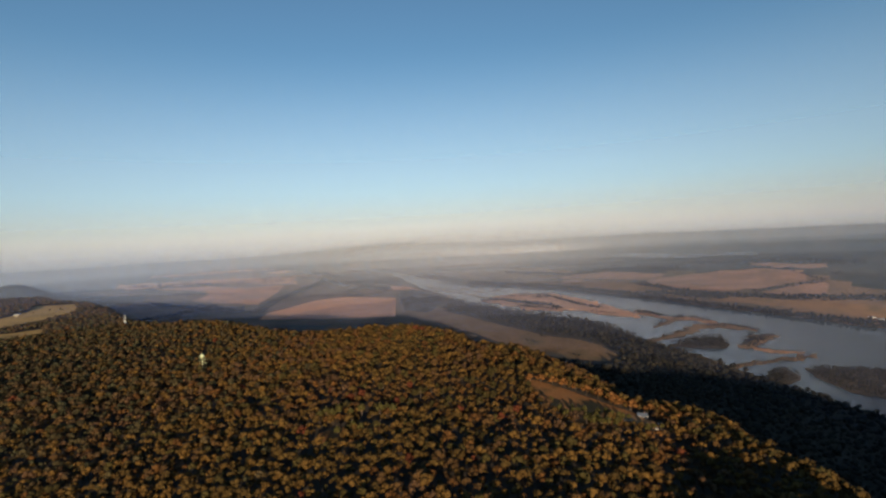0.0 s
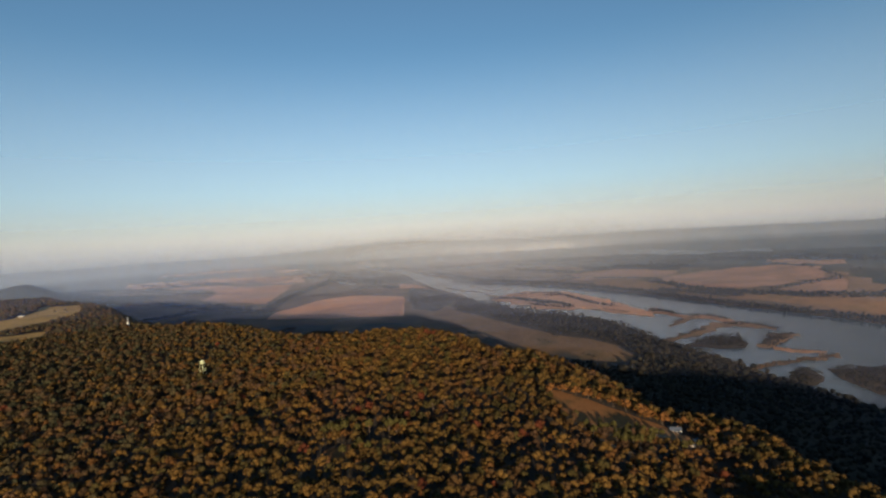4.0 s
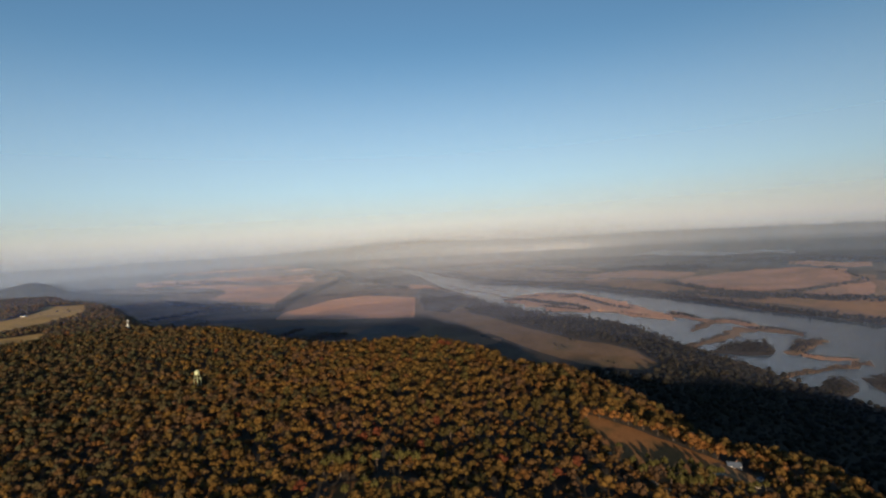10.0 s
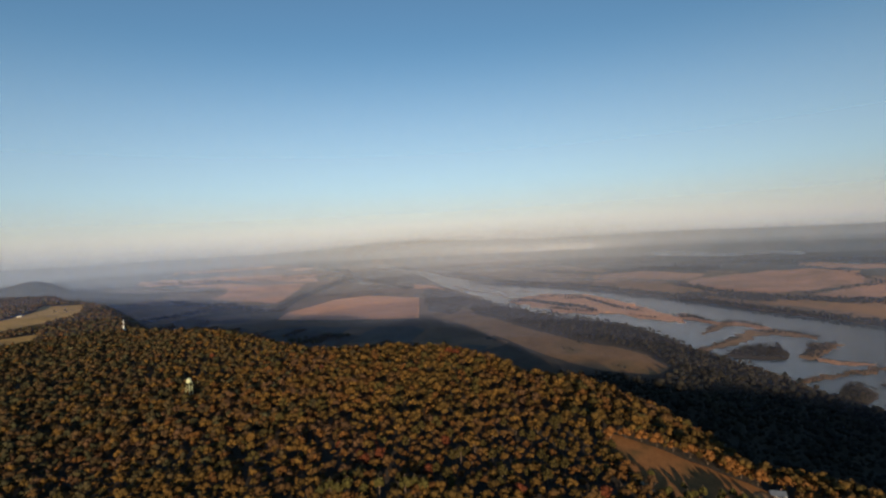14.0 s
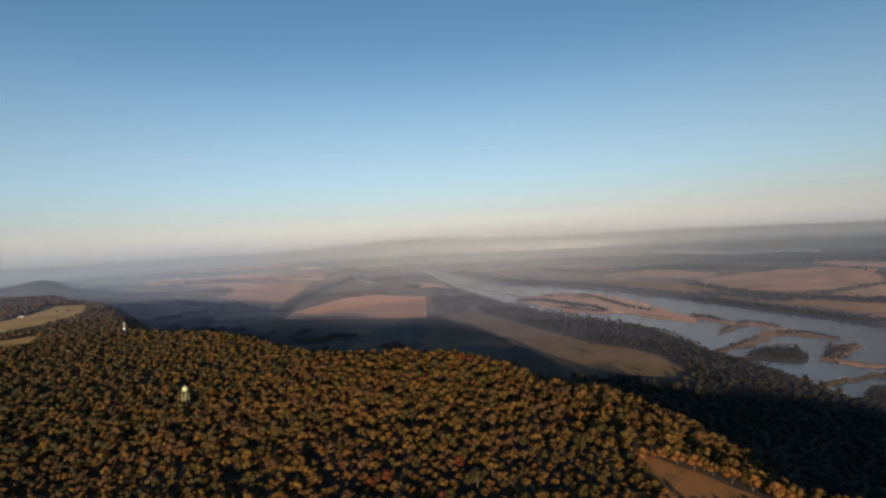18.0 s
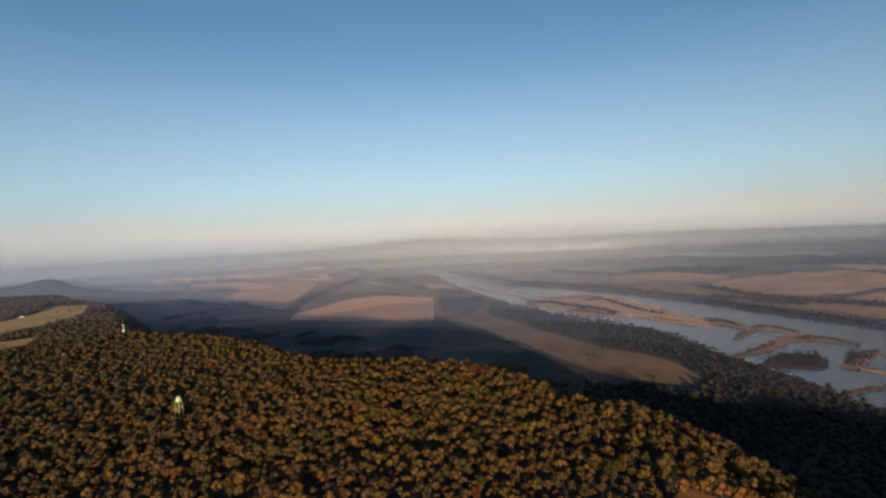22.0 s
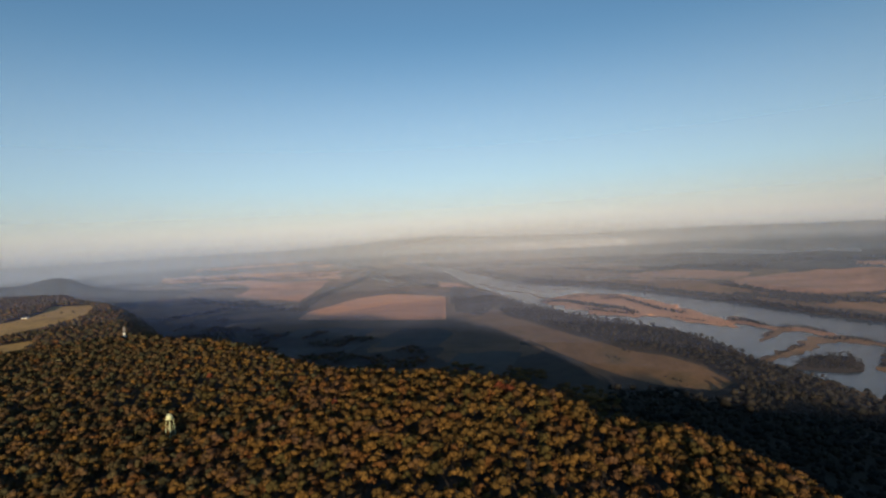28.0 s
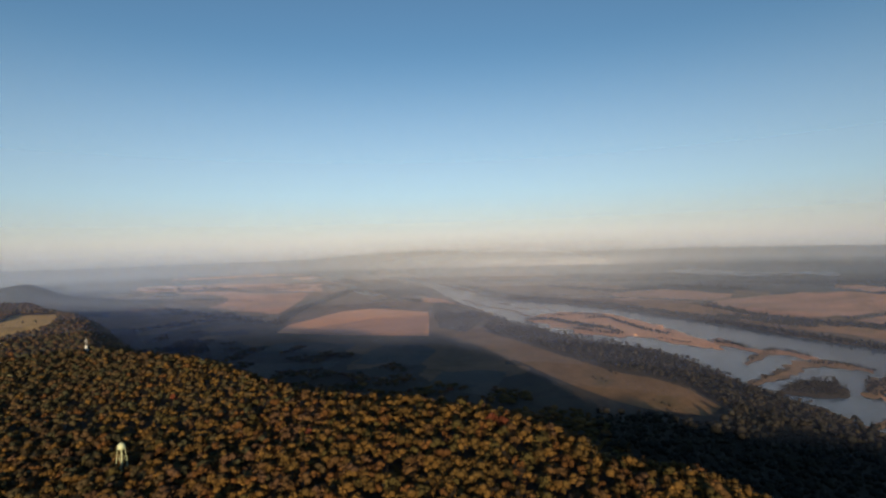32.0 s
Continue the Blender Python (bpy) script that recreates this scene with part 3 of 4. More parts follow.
land("stubble_field", "pinkish brown stubble field beside a wood", "field", [(-1020, 2840), (-935, 3036), (-860, 3250), (-690, 3350), (-500, 3290), (-328, 3195)], [(-1000, 2640), (-800, 2580), (-600, 2540), (-262, 2480)], 40, 24, STUBBLE, 0.8, 12, 120)
land("stubble_field", "darker brown-pink part of a stubble field", "field", [(-900, 2700), (-760, 2860), (-640, 2990), (-500, 3040), (-308, 3075)], [(-880, 2590), (-700, 2560), (-500, 2520), (-290, 2490)], 30, 16, STUBBLE_DARK, 1.4, 16, 90)
MEADOW_LEFT = [(-183, 2516), (80, 1985), (210, 1695), (290, 1572), (365, 1538), (480, 1540)]
MEADOW_RIGHT = [(-22, 2552), (110, 2310), (212, 2100), (275, 1995), (370, 1855), (445, 1838), (528, 1740), (545, 1610)]
land("meadow", "dry brown meadow beside the riverside wood", "meadow", MEADOW_LEFT, MEADOW_RIGHT, 44, 12, MEADOW, 0.8, 8, 80)
FIELDS = [  # the near side and the far side of each field
    ([(-2250, 3330), (-1918, 3436), (-1513, 3314), (-1200, 3180)], [(-2374, 3655), (-2138, 3830), (-1792, 3928), (-1257, 3909)], PLOUGH),
    ([(-2482, 3720), (-1906, 4000), (-1187, 3990)], [(-2521, 3882), (-1988, 4154), (-1270, 4252)], PLOUGH), ([(-2417, 4081), (-1830, 4338), (-1320, 4425)], [(-2379, 4182), (-1866, 4429), (-1355, 4520)], PLOUGH),
    ([(-400, 3560), (-190, 3470)], [(-420, 3760), (-270, 3690)], PLOUGH),
    ([(811, 3502), (1266, 3446), (1517, 3522)], [(874, 3749), (1218, 3830), (1559, 3612)], FALLOW),
    ([(1306, 3368), (1605, 3095), (1903, 3116), (2232, 3135)], [(1372, 3440), (1740, 3531), (2087, 3551), (2399, 3310)], FALLOW),
    ([(1495, 2846), (1766, 2779), (2010, 2676), (2300, 2560)], [(1552, 2947), (1865, 2924), (2139, 2835), (2400, 2720)], MEADOW),
    ([(1901, 3021), (2195, 2904)], [(1974, 3081), (2366, 3114)], FALLOW), ([(2150, 3560), (2500, 3290)], [(2230, 3640), (2560, 3390)], FALLOW),
    ([(900, 3260), (1180, 3080), (1400, 2960)], [(930, 3420), (1240, 3360), (1430, 3110)], MEADOW),
    # four fields in the mountain's shadow, painted darker than the meadows
    ([(-900, 2200), (-560, 2150)], [(-880, 2380), (-540, 2350)], SHADED_PASTURE), ([(-480, 2000), (-240, 1960)], [(-440, 2300), (-200, 2260)], SHADED_PASTURE),
    ([(-200, 1700), (-20, 1600)], [(-160, 1900), (20, 1820)], SHADED_PASTURE), ([(-860, 1850), (-560, 1800)], [(-800, 2050), (-520, 2020)], SHADED_PASTURE)]
land("track", "pale sandy track along a field's far edge", "track", [(1555, 3489), (1650, 3512), (1745, 3536)], [(1556, 3478), (1651, 3501), (1746, 3526)], 20, 3, TRACK, 2.6, 3, 60)
LOOKS = {"dry meadow": "dry brown meadow in the valley", "shade-darkened pasture": "pasture painted darker for the mountain's shade", "fallow field": "brown fallow field beyond the river"}
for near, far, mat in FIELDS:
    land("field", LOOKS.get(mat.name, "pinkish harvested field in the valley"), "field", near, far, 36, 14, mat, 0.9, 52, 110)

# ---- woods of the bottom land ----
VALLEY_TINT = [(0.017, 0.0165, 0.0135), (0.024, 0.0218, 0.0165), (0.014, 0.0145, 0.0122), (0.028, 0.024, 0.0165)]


def grove_spots(keep, box, cell, seed, size=1.0):
    rng = np.random.RandomState(seed)
    out = []
    x0, x1, y0, y1 = box
    for i in range(int((y1 - y0) / cell)):
        for j in range(int((x1 - x0) / cell)):
            x, y = x0 + (j + rng.rand()) * cell, y0 + (i + rng.rand()) * cell
            if keep(x, y):
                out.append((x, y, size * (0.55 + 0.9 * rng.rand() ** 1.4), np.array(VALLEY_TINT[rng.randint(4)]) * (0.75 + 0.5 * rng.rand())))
    return out


def line_spots(line, width, step, seed, size=1.0, gaps=0.25):
    rng = np.random.RandomState(seed)
    p = along(line, max(int(sum(math.dist(a, b) for a, b in zip(line, line[1:])) / step), 2))
    out = []
    for q in p:
        if wave(q[0], q[1], 90, seed) < gaps * 2 - 1 + 0.3:
            continue
        for _ in range(max(1, int(width / 14))):
            out.append((q[0] + (rng.rand() - 0.5) * width, q[1] + (rng.rand() - 0.5) * width, size * (0.65 + 0.6 * rng.rand()), np.array(VALLEY_TINT[rng.randint(4)]) * (0.75 + 0.5 * rng.rand())))
    return out


BUSHY = [crown_form(90 + s, 1, 18, 2, False) for s in range(8)]
HEDGE = [crown_form(120 + s, 1, 12, 1, False) for s in range(8)]
STRIP = [(-319, 3377), (-56, 3186), (90, 2850), (60, 2780), (-100, 2900), (-300, 3150)]
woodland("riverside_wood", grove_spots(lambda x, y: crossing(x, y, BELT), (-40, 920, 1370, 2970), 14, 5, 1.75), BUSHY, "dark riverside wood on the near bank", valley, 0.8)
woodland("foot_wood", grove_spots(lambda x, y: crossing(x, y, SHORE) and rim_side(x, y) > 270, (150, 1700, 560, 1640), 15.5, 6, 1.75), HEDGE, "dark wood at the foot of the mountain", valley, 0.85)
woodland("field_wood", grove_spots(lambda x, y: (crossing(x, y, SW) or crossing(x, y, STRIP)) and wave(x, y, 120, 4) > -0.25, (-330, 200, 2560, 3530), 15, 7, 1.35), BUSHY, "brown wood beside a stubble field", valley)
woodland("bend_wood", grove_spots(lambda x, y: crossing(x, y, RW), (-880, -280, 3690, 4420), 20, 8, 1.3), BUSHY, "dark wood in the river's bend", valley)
isle_ground = lambda x, y: valley(x, y) + 1.2
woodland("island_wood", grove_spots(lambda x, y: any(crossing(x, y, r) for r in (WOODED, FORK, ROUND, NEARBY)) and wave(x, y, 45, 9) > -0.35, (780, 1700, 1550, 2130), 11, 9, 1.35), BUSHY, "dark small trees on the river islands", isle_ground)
SCRUB = [([(510, 2922), (609, 2952), (661, 2798), (703, 2643), (777, 2540)], 36, 0.8), ([(472, 2733), (537, 2640), (563, 2522)], 40, 0.9), ([(211, 2872), (318, 2870), (416, 2739), (482, 2642)], 60, 0.9), ([(350, 2990), (480, 3040), (600, 3020)], 28, 0.7), ([(380, 2640), (450, 2560), (540, 2500)], 36, 0.8),
         ([(925, 2440), (985, 2445), (1010, 2370)], 44, 0.9), ([(1060, 2345), (1120, 2385), (1180, 2370), (1215, 2330)], 34, 0.8), ([(890, 2150), (990, 2260)], 14, 0.6), ([(760, 1870), (880, 1985), (1010, 2110)], 16, 0.55), ([(1150, 2225), (1240, 2250)], 30, 0.6),
         ([(1270, 2260), (1340, 2255), (1385, 2235)], 38, 0.85), ([(1300, 2100), (1400, 2160)], 26, 0.7), ([(1180, 1915), (1290, 1930), (1380, 1965)], 14, 0.55), ([(920, 1630), (1040, 1712), (1180, 1800), (1320, 1880), (1420, 1945)], 24, 0.6), ([(700, 2460), (730, 2420), (800, 2380)], 18, 0.6)]
spots = []
for n, (line, width, size) in enumerate(SCRUB):
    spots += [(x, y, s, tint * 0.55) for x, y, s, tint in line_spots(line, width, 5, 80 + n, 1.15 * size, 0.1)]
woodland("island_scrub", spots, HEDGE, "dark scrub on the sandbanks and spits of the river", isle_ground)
HEDGES = [([(-10, 3830), (202, 3640), (467, 3475), (777, 3262), (1008, 3057), (1229, 2860), (1427, 2702), (1648, 2632), (1950, 2555), (2500, 2440)], 100, 1.7, 0.0),
          ([(1286, 3320), (1437, 3077), (1733, 2949), (2167, 2869), (2500, 2800)], 80, 1.6, 0.0), ([(1200, 3010), (1330, 3030), (1440, 2960), (1600, 2920)], 110, 1.6, 0.0),
          ([(1857, 3047), (2100, 3090), (2347, 3122), (2500, 3200)], 40, 1.3, 0.1), ([(2347, 3122), (2300, 3400), (2150, 3560)], 30, 1.2, 0.2),
          ([(-1700, 3560), (-1599, 3600), (-1450, 3640)], 22, 1.0, 0.2), ([(-2100, 3600), (-1900, 3650)], 18, 0.9, 0.2), ([(-2482, 3690), (-1906, 3965), (-1187, 3950)], 24, 1.0, 0.3), ([(-1074, 2841), (-1130, 3321), (-1064, 3688), (-1006, 3947), (-900, 4200)], 60, 1.3, 0.1),
          ([(-1060, 3360), (-715, 3420), (-337, 3255)], 26, 1.1, 0.3),
          ([(-1894, 3250), (-1700, 3120), (-1524, 3183), (-1400, 3050)], 60, 1.3, 0.1), ([(-900, 4200), (-1100, 4400), (-1500, 4500)], 70, 1.4, 0.1),
          ([(-2400, 3830), (-2000, 3930), (-1500, 4020), (-1100, 4200)], 50, 1.2, 0.2), ([(-600, 4480), (-200, 4180), (100, 3830)], 60, 1.3, 0.1),
          ([(300, 3750), (700, 3600), (1250, 3440), (1330, 3380)], 50, 1.2, 0.15), ([(500, 4050), (900, 3760), (1300, 3880), (1700, 3700)], 90, 1.4, 0.1),
          ([(-100, 4300), (400, 4250), (900, 4150), (1400, 4050)], 110, 1.5, 0.15), ([(1500, 3900), (1900, 3800), (2400, 3560), (2700, 3300)], 110, 1.5, 0.1),
          ([(263, 2100), (330, 1990), (350, 1850)], 26, 0.9, 0.3), ([(60, 2180), (180, 1960), (330, 1700), (420, 1560)], 22, 0.8, 0.4),
          ([(-1700, 2700), (-1500, 3000), (-1250, 3050)], 80, 1.3, 0.1), ([(-700, 3560), (-560, 3800), (-700, 3990)], 60, 1.2, 0.2), ([(300, 1460), (400, 1400), (470, 1340)], 18, 1.1, 0.0),
          ([(-2396, 3482), (-1957, 3292), (-1552, 3094), (-1150, 2885)], 60, 1.3, 0.15), ([(-2240, 3919), (-1787, 4022), (-1429, 4192)], 34, 1.2, 0.15), ([(-2313, 3673), (-1972, 3597), (-1731, 3612)], 28, 1.1, 0.2),
          ([(-1114, 2878), (-1123, 3178), (-1077, 3502), (-991, 3869), (-1030, 4325)], 44, 1.4, 0.1), ([(-978, 4098), (-765, 3950), (-409, 3517)], 70, 1.4, 0.1)]
spots = []
for n, (line, width, size, gaps) in enumerate(HEDGES):
    spots += line_spots(line, width, 11, 50 + n, 1.08 * size, gaps)
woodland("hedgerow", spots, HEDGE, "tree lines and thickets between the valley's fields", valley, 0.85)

# ---- single things ----


def part(name, bm, material, parent, label="", smooth_it=False):
    me = bpy.data.meshes.new(name)
    bmesh.ops.recalc_face_normals(bm, faces=bm.faces)
    bm.to_mesh(me)
    bm.free()
    me.materials.append(material)
    if smooth_it:
        me.polygons.foreach_set("use_smooth", np.ones(len(me.polygons), bool))
    ob = new(name, me)
    ob.parent = parent
    return tagged(ob, label)


def box(sx, sy, sz, at=(0, 0, 0), turn=0.0, bevel=0.0, bm=None):
    bm = bm or bmesh.new()
    made = bmesh.ops.create_cube(bm, size=1.0, matrix=Matrix.Translation(at) @ Matrix.Rotation(turn, 4, "Z") @ Matrix.Diagonal((sx, sy, sz, 1)))
    if bevel:
        bmesh.ops.bevel(bm, geom=list({e for v in made["verts"] for e in v.link_edges}), offset=bevel, segments=1, affect="EDGES")
    return bm


def rod(a, b, r0, r1=None, n=8, bm=None):
    """A round bar from a to b, tapered from r0 to r1."""
    bm = bm or bmesh.new()
    a, b = Vector(a), Vector(b)
    m = Matrix.Translation((a + b) / 2) @ (b - a).to_track_quat("Z", "Y").to_matrix().to_4x4()
    bmesh.ops.create_cone(bm, cap_ends=True, segments=n, radius1=r0, radius2=r0 if r1 is None else r1, depth=(b - a).length, matrix=m)
    return bm


def turned(profile, n=24):
    """A body of revolution from rows of radius, height."""
    bm = bmesh.new()
    rings = [[bm.verts.new((r * math.cos(2 * math.pi * j / n), r * math.sin(2 * math.pi * j / n), z)) for j in range(n)] for r, z in profile]
    for a, b in zip(rings, rings[1:]):
        for j in range(n):
            bm.faces.new((a[j], a[(j + 1) % n], b[(j + 1) % n], b[j]))
    bm.faces.new(rings[0][::-1]), bm.faces.new(rings[-1])
    return bm


def base_at(name, x, y, turn=0.0, sink=0.2, ground_of=None):
    ob = new(name)
    ob.matrix_basis = pose(x, y, (ground_of or height)(x, y) - sink, 0, 0, turn)
    return ob


def gable_roof(length, width, eave, ridge, over=0.5, thick=0.18):
    bm = bmesh.new()
    for s in (-1, 1):
        lo, hi = (s * (width / 2 + over), eave - over * (ridge - eave) / (width / 2)), (0.0, ridge)
        v = [bm.verts.new((x, y, z + d)) for d in (0, thick) for x in (-length / 2 - over, length / 2 + over) for y, z in (lo, hi)]
        for f in ((0, 1, 3, 2), (4, 6, 7, 5), (0, 4, 5, 1), (2, 3, 7, 6), (0, 2, 6, 4), (1, 5, 7, 3)):
            bm.faces.new([v[i] for i in f])
    return bm


def gable_walls(length, width, eave, ridge):
    bm = bmesh.new()
    out = [(-width / 2, 0), (width / 2, 0), (width / 2, eave), (0, ridge - 0.05), (-width / 2, eave)]
    a, b = [[bm.verts.new((s * length / 2, y, z)) for y, z in out] for s in (-1, 1)]
    bm.faces.new(a[::-1]), bm.faces.new(b)
    for i in range(5):
        bm.faces.new((a[i], a[(i + 1) % 5], b[(i + 1) % 5], b[i]))
    return bm


def window_in(house, x, y, z, w, h):
    frame_ob = part("window", box(w + 0.24, 0.16, h + 0.24, (x, y, z), bevel=0.02), WHITE, house)
    part("pane", box(w, 0.2, h, (x, y, z)), GLASS, frame_ob)
    part("sill", box(w + 0.4, 0.34, 0.08, (x, y, z - h / 2 - 0.16)), WHITE, frame_ob)


# water tower
tower = tagged(base_at("water_tower", -366, 738), "pale green-white water tower with a round tank on slanting legs", "water tower")
part("tank", turned([(0.3, 24.3), (1.6, 24.6), (2.4, 25.3), (2.85, 26.4), (2.9, 27.5), (2.6, 28.8), (1.75, 29.8), (0.7, 30.3), (0.3, 30.4)]), CREAM, tower, "round pale tank", True)
part("finial", rod((0, 0, 30.3), (0, 0, 31.2), 0.25, 0.15), CREAM, tower)
part("catwalk", turned([(2.8, 26.1), (3.4, 26.1), (3.4, 26.25), (2.8, 26.3)]), CREAM, tower)
part("riser", rod((0, 0, 0), (0, 0, 24.4), 0.35, n=12), CREAM, tower)
feet = [(math.cos(radians(w)), math.sin(radians(w))) for w in (30, 120, 210, 300)]
for c, s in feet:
    part("leg", rod((5.2 * c, 5.2 * s, 0), (2.8 * c, 2.8 * s, 26.4), 0.24, 0.2), CREAM, tower)
for (a, b), (c, d) in zip(feet, feet[1:] + feet[:1]):
    part("strut", rod((4.3 * a, 4.3 * b, 10), (4.3 * c, 4.3 * d, 10), 0.1, n=6), CREAM, tower)
    part("brace", rod((4.3 * a, 4.3 * b, 10), (3.2 * c, 3.2 * d, 22), 0.07, n=5), CREAM, tower)

# telecom tower
mast = tagged(base_at("telecom_tower", -794, 1230), "white telecom tower with a lattice top above the trees", "tower")
part("base_block", box(9.5, 8.0, 14, (0, 0, 7), 0.2, 0.3), WHITE, mast, "white rendered base building")
part("cornice", box(10.3, 8.8, 0.6, (0, 0, 14.3), 0.2), WHITE, mast)
part("shaft", rod((0, 0, 14.6), (0, 0, 24), 3.2, 2.6, 10), WHITE, mast)
STEEL = plain("galvanised steel", (0.45, 0.46, 0.47), 0.5, 0.6, 0.2, 0.8)
for sx, sy in ((-1, -1), (1, -1), (1, 1), (-1, 1)):
    part("mast_leg", rod((2.0 * sx, 2.0 * sy, 24), (0.7 * sx, 0.7 * sy, 41), 0.22, n=6), STEEL, mast)
for k in range(5):
    w0, w1, z0, z1 = 2.0 - 0.26 * k, 1.74 - 0.26 * k, 24 + 3.4 * k, 27.4 + 3.4 * k
    for a, b in (((-1, -1), (1, -1)), ((1, -1), (1, 1)), ((1, 1), (-1, 1)), ((-1, 1), (-1, -1))):
        part("lattice_bar", rod((w0 * a[0], w0 * a[1], z0), (w1 * b[0], w1 * b[1], z1), 0.12, n=5), STEEL, mast)
for w in (0, 120, 240):
    c, s = math.cos(radians(w)), math.sin(radians(w))
    part("antenna_panel", box(0.5, 1.6, 4.2, (2.0 * c, 2.0 * s, 37), radians(w), 0.05), WHITE, mast)
    part("dish", rod((1.9 * c, 1.9 * s, 31), (2.4 * c, 2.4 * s, 31), 1.1, 1.2, 12), WHITE, mast)
part("lightning_rod", rod((0, 0, 40), (0, 0, 45), 0.14, 0.05, 6), STEEL, mast)
mast.scale = (0.72, 0.72, 0.72)

# farmhouse and outbuildings
house = tagged(base_at("farmhouse", 195, 517, -14, 0.4), "low farmhouse with a pale blue metal roof beside orange trees", "house")
part("wall", gable_walls(11.5, 7.5, 3.4, 5.6), plain("white clapboard", (0.55, 0.54, 0.52), 0.7, 0, 0.15, 1.0), house, "white clapboard walls")
part("roof", gable_roof(11.5, 7.5, 3.4, 5.7), ROOF, house, "pale blue sheet-metal roof")
for k in range(9):
    for s in (-1, 1):
        part("roof_seam", rod((-5.6 + 1.4 * k, s * 4.1, 3.45), (-5.6 + 1.4 * k, s * 0.05, 5.9), 0.05, n=4), ROOF, house)
part("chimney", box(0.8, 0.8, 2.2, (2.6, 0.9, 5.8), bevel=0.04), plain("chimney brick", (0.3, 0.16, 0.12), 0.9, 0, 0.3, 3.0), house, "brick chimney")
for x in (-4, -1.6, 2.2, 4.4):
    window_in(house, x, -3.78, 1.9, 0.9, 1.2)
door = part("door", box(0.95, 0.14, 2.05, (0.4, -3.8, 1.45), bevel=0.02), plain("brown door paint", (0.16, 0.09, 0.05), 0.5), house)
part("handle", rod((0.75, -3.9, 1.4), (0.75, -3.98, 1.4), 0.05, n=8), STEEL, door)
part("porch_roof", box(5.2, 2.2, 0.14, (0.4, -4.9, 3.0)), ROOF, house)
for x in (-2, 0.4, 2.8):
    part("porch_post", rod((x, -5.8, 0.3), (x, -5.8, 3.0), 0.08), WHITE, house)
house.scale = (0.85, 0.85, 0.85)
part("porch_floor", box(5.2, 2.2, 0.25, (0.4, -4.9, 0.5)), SIDING, house)


def shed_at(x, y, turn, length, width, eave, label, ground_of=None, wall=None, roof=None, name="shed"):
    ob = tagged(base_at(name, x, y, turn, 0.4, ground_of), label, name)
    part("wall", gable_walls(length, width, eave, eave + width * 0.22), wall or WHITE, ob)
    part("roof", gable_roof(length, width, eave, eave + width * 0.23, 0.3, 0.12), roof or ROOF, ob)
    part("door", box(min(2.2, length / 3), 0.14, eave * 0.8, (0, -width / 2 - 0.05, eave * 0.45)), SIDING, ob)
    return ob


shed_at(206, 500, 20, 4.0, 3.2, 2.5, "small white garden shed by the farmhouse")
shed_at(199, 491, -30, 3.0, 2.4, 2.2, "small weathered shed in the yard", wall=SIDING)
for k, (x, y) in enumerate(((2205, 2612), (2238, 2594), (2272, 2582))):
    tagged(shed_at(x, y, -25, 34, 10, 4.0, "long white poultry barn among the fields", valley, name="barn"), group="poultry barns")
shed_at(-1329, 1545, 10, 15, 10, 4, "small white farm building on the hay field", name="farm_building")
shed_at(-1410, 1560, 40, 18, 10, 4.5, "pale farm building at the hay field's edge", name="farm_building")

# ---- single trees ----


def tree_of(name, seed, tint, label, tall=1.0, slim=1.0, stem=6.0):
    """A tree with a tapered, limbed trunk and a ragged crown of lobes and leaf clumps."""
    ob = tagged(new(name), label, "tree", "forest trees")
    rng = np.random.RandomState(seed)
    bm = rod((0, 0, -0.8), (0.1, 0.1, stem * tall), 0.32, 0.2, 7)
    top = stem * tall
    rod((0.1, 0.1, top), (0, 0.2, top + 3.4), 0.2, 0.06, 6, bm)
    for k in range(4):
        w = k * 1.7 + rng.rand()
        z = top * (0.62 + 0.12 * k)
        rod((0.1, 0.1, z), (1.9 * slim * math.cos(w), 1.9 * slim * math.sin(w), z + 1.9), 0.13, 0.04, 5, bm)
    part("trunk", bm, BARK, ob)
    v, f, k = crown_form(seed + 200, 1, 110, 5, False, slim)
    v = v * (1, 1, 1.05) + (0, 0, 7.6 * (tall - 1))
    me = mesh_of("crown", v, f, LEAF, flat=True)
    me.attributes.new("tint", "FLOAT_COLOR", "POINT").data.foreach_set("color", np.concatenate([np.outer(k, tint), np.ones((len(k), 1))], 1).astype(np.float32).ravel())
    crown = new("crown", me)
    crown.parent = ob
    return ob


KINDS = [tree_of("oak_tree", 1, OLIVE, "olive-green oak with a rounded crown in the forest"), tree_of("oak_tree", 2, np.array(OLIVE) * 1.3, "light olive oak with a rounded crown"),
         tree_of("pine_tree", 3, GREEN, "dark green pine standing among autumn trees", 1.15, 0.75, 8), tree_of("hickory_tree", 4, GOLD, "golden hickory in autumn leaf"),
         tree_of("hickory_tree", 5, np.array(GOLD) * 0.8, "dull gold hickory in autumn leaf", 1.05, 0.85), tree_of("oak_tree", 6, RUST, "rust-brown oak in autumn leaf"),
         tree_of("oak_tree", 7, BROWN, "brown-leaved oak in the forest"), tree_of("oak_tree", 8, np.array(BROWN) * 1.2, "light brown oak in the forest", 1.0, 0.85)]
SCARLET = tree_of("maple_tree", 9, RED, "scarlet maple standing out in the forest")
ORANGE = tree_of("maple_tree", 10, (0.16, 0.07, 0.02), "bright orange maple beside the clearing", 0.8, 1.25, 3.5)
TALL = tree_of("pine_tree", 11, (0.06, 0.052, 0.014), "tall yellow-green pine with a long bare trunk", 1.5, 0.72, 9)
PALE = tree_of("hickory_tree", 12, (0.2, 0.17, 0.08), "pale yellow tree in full autumn leaf")


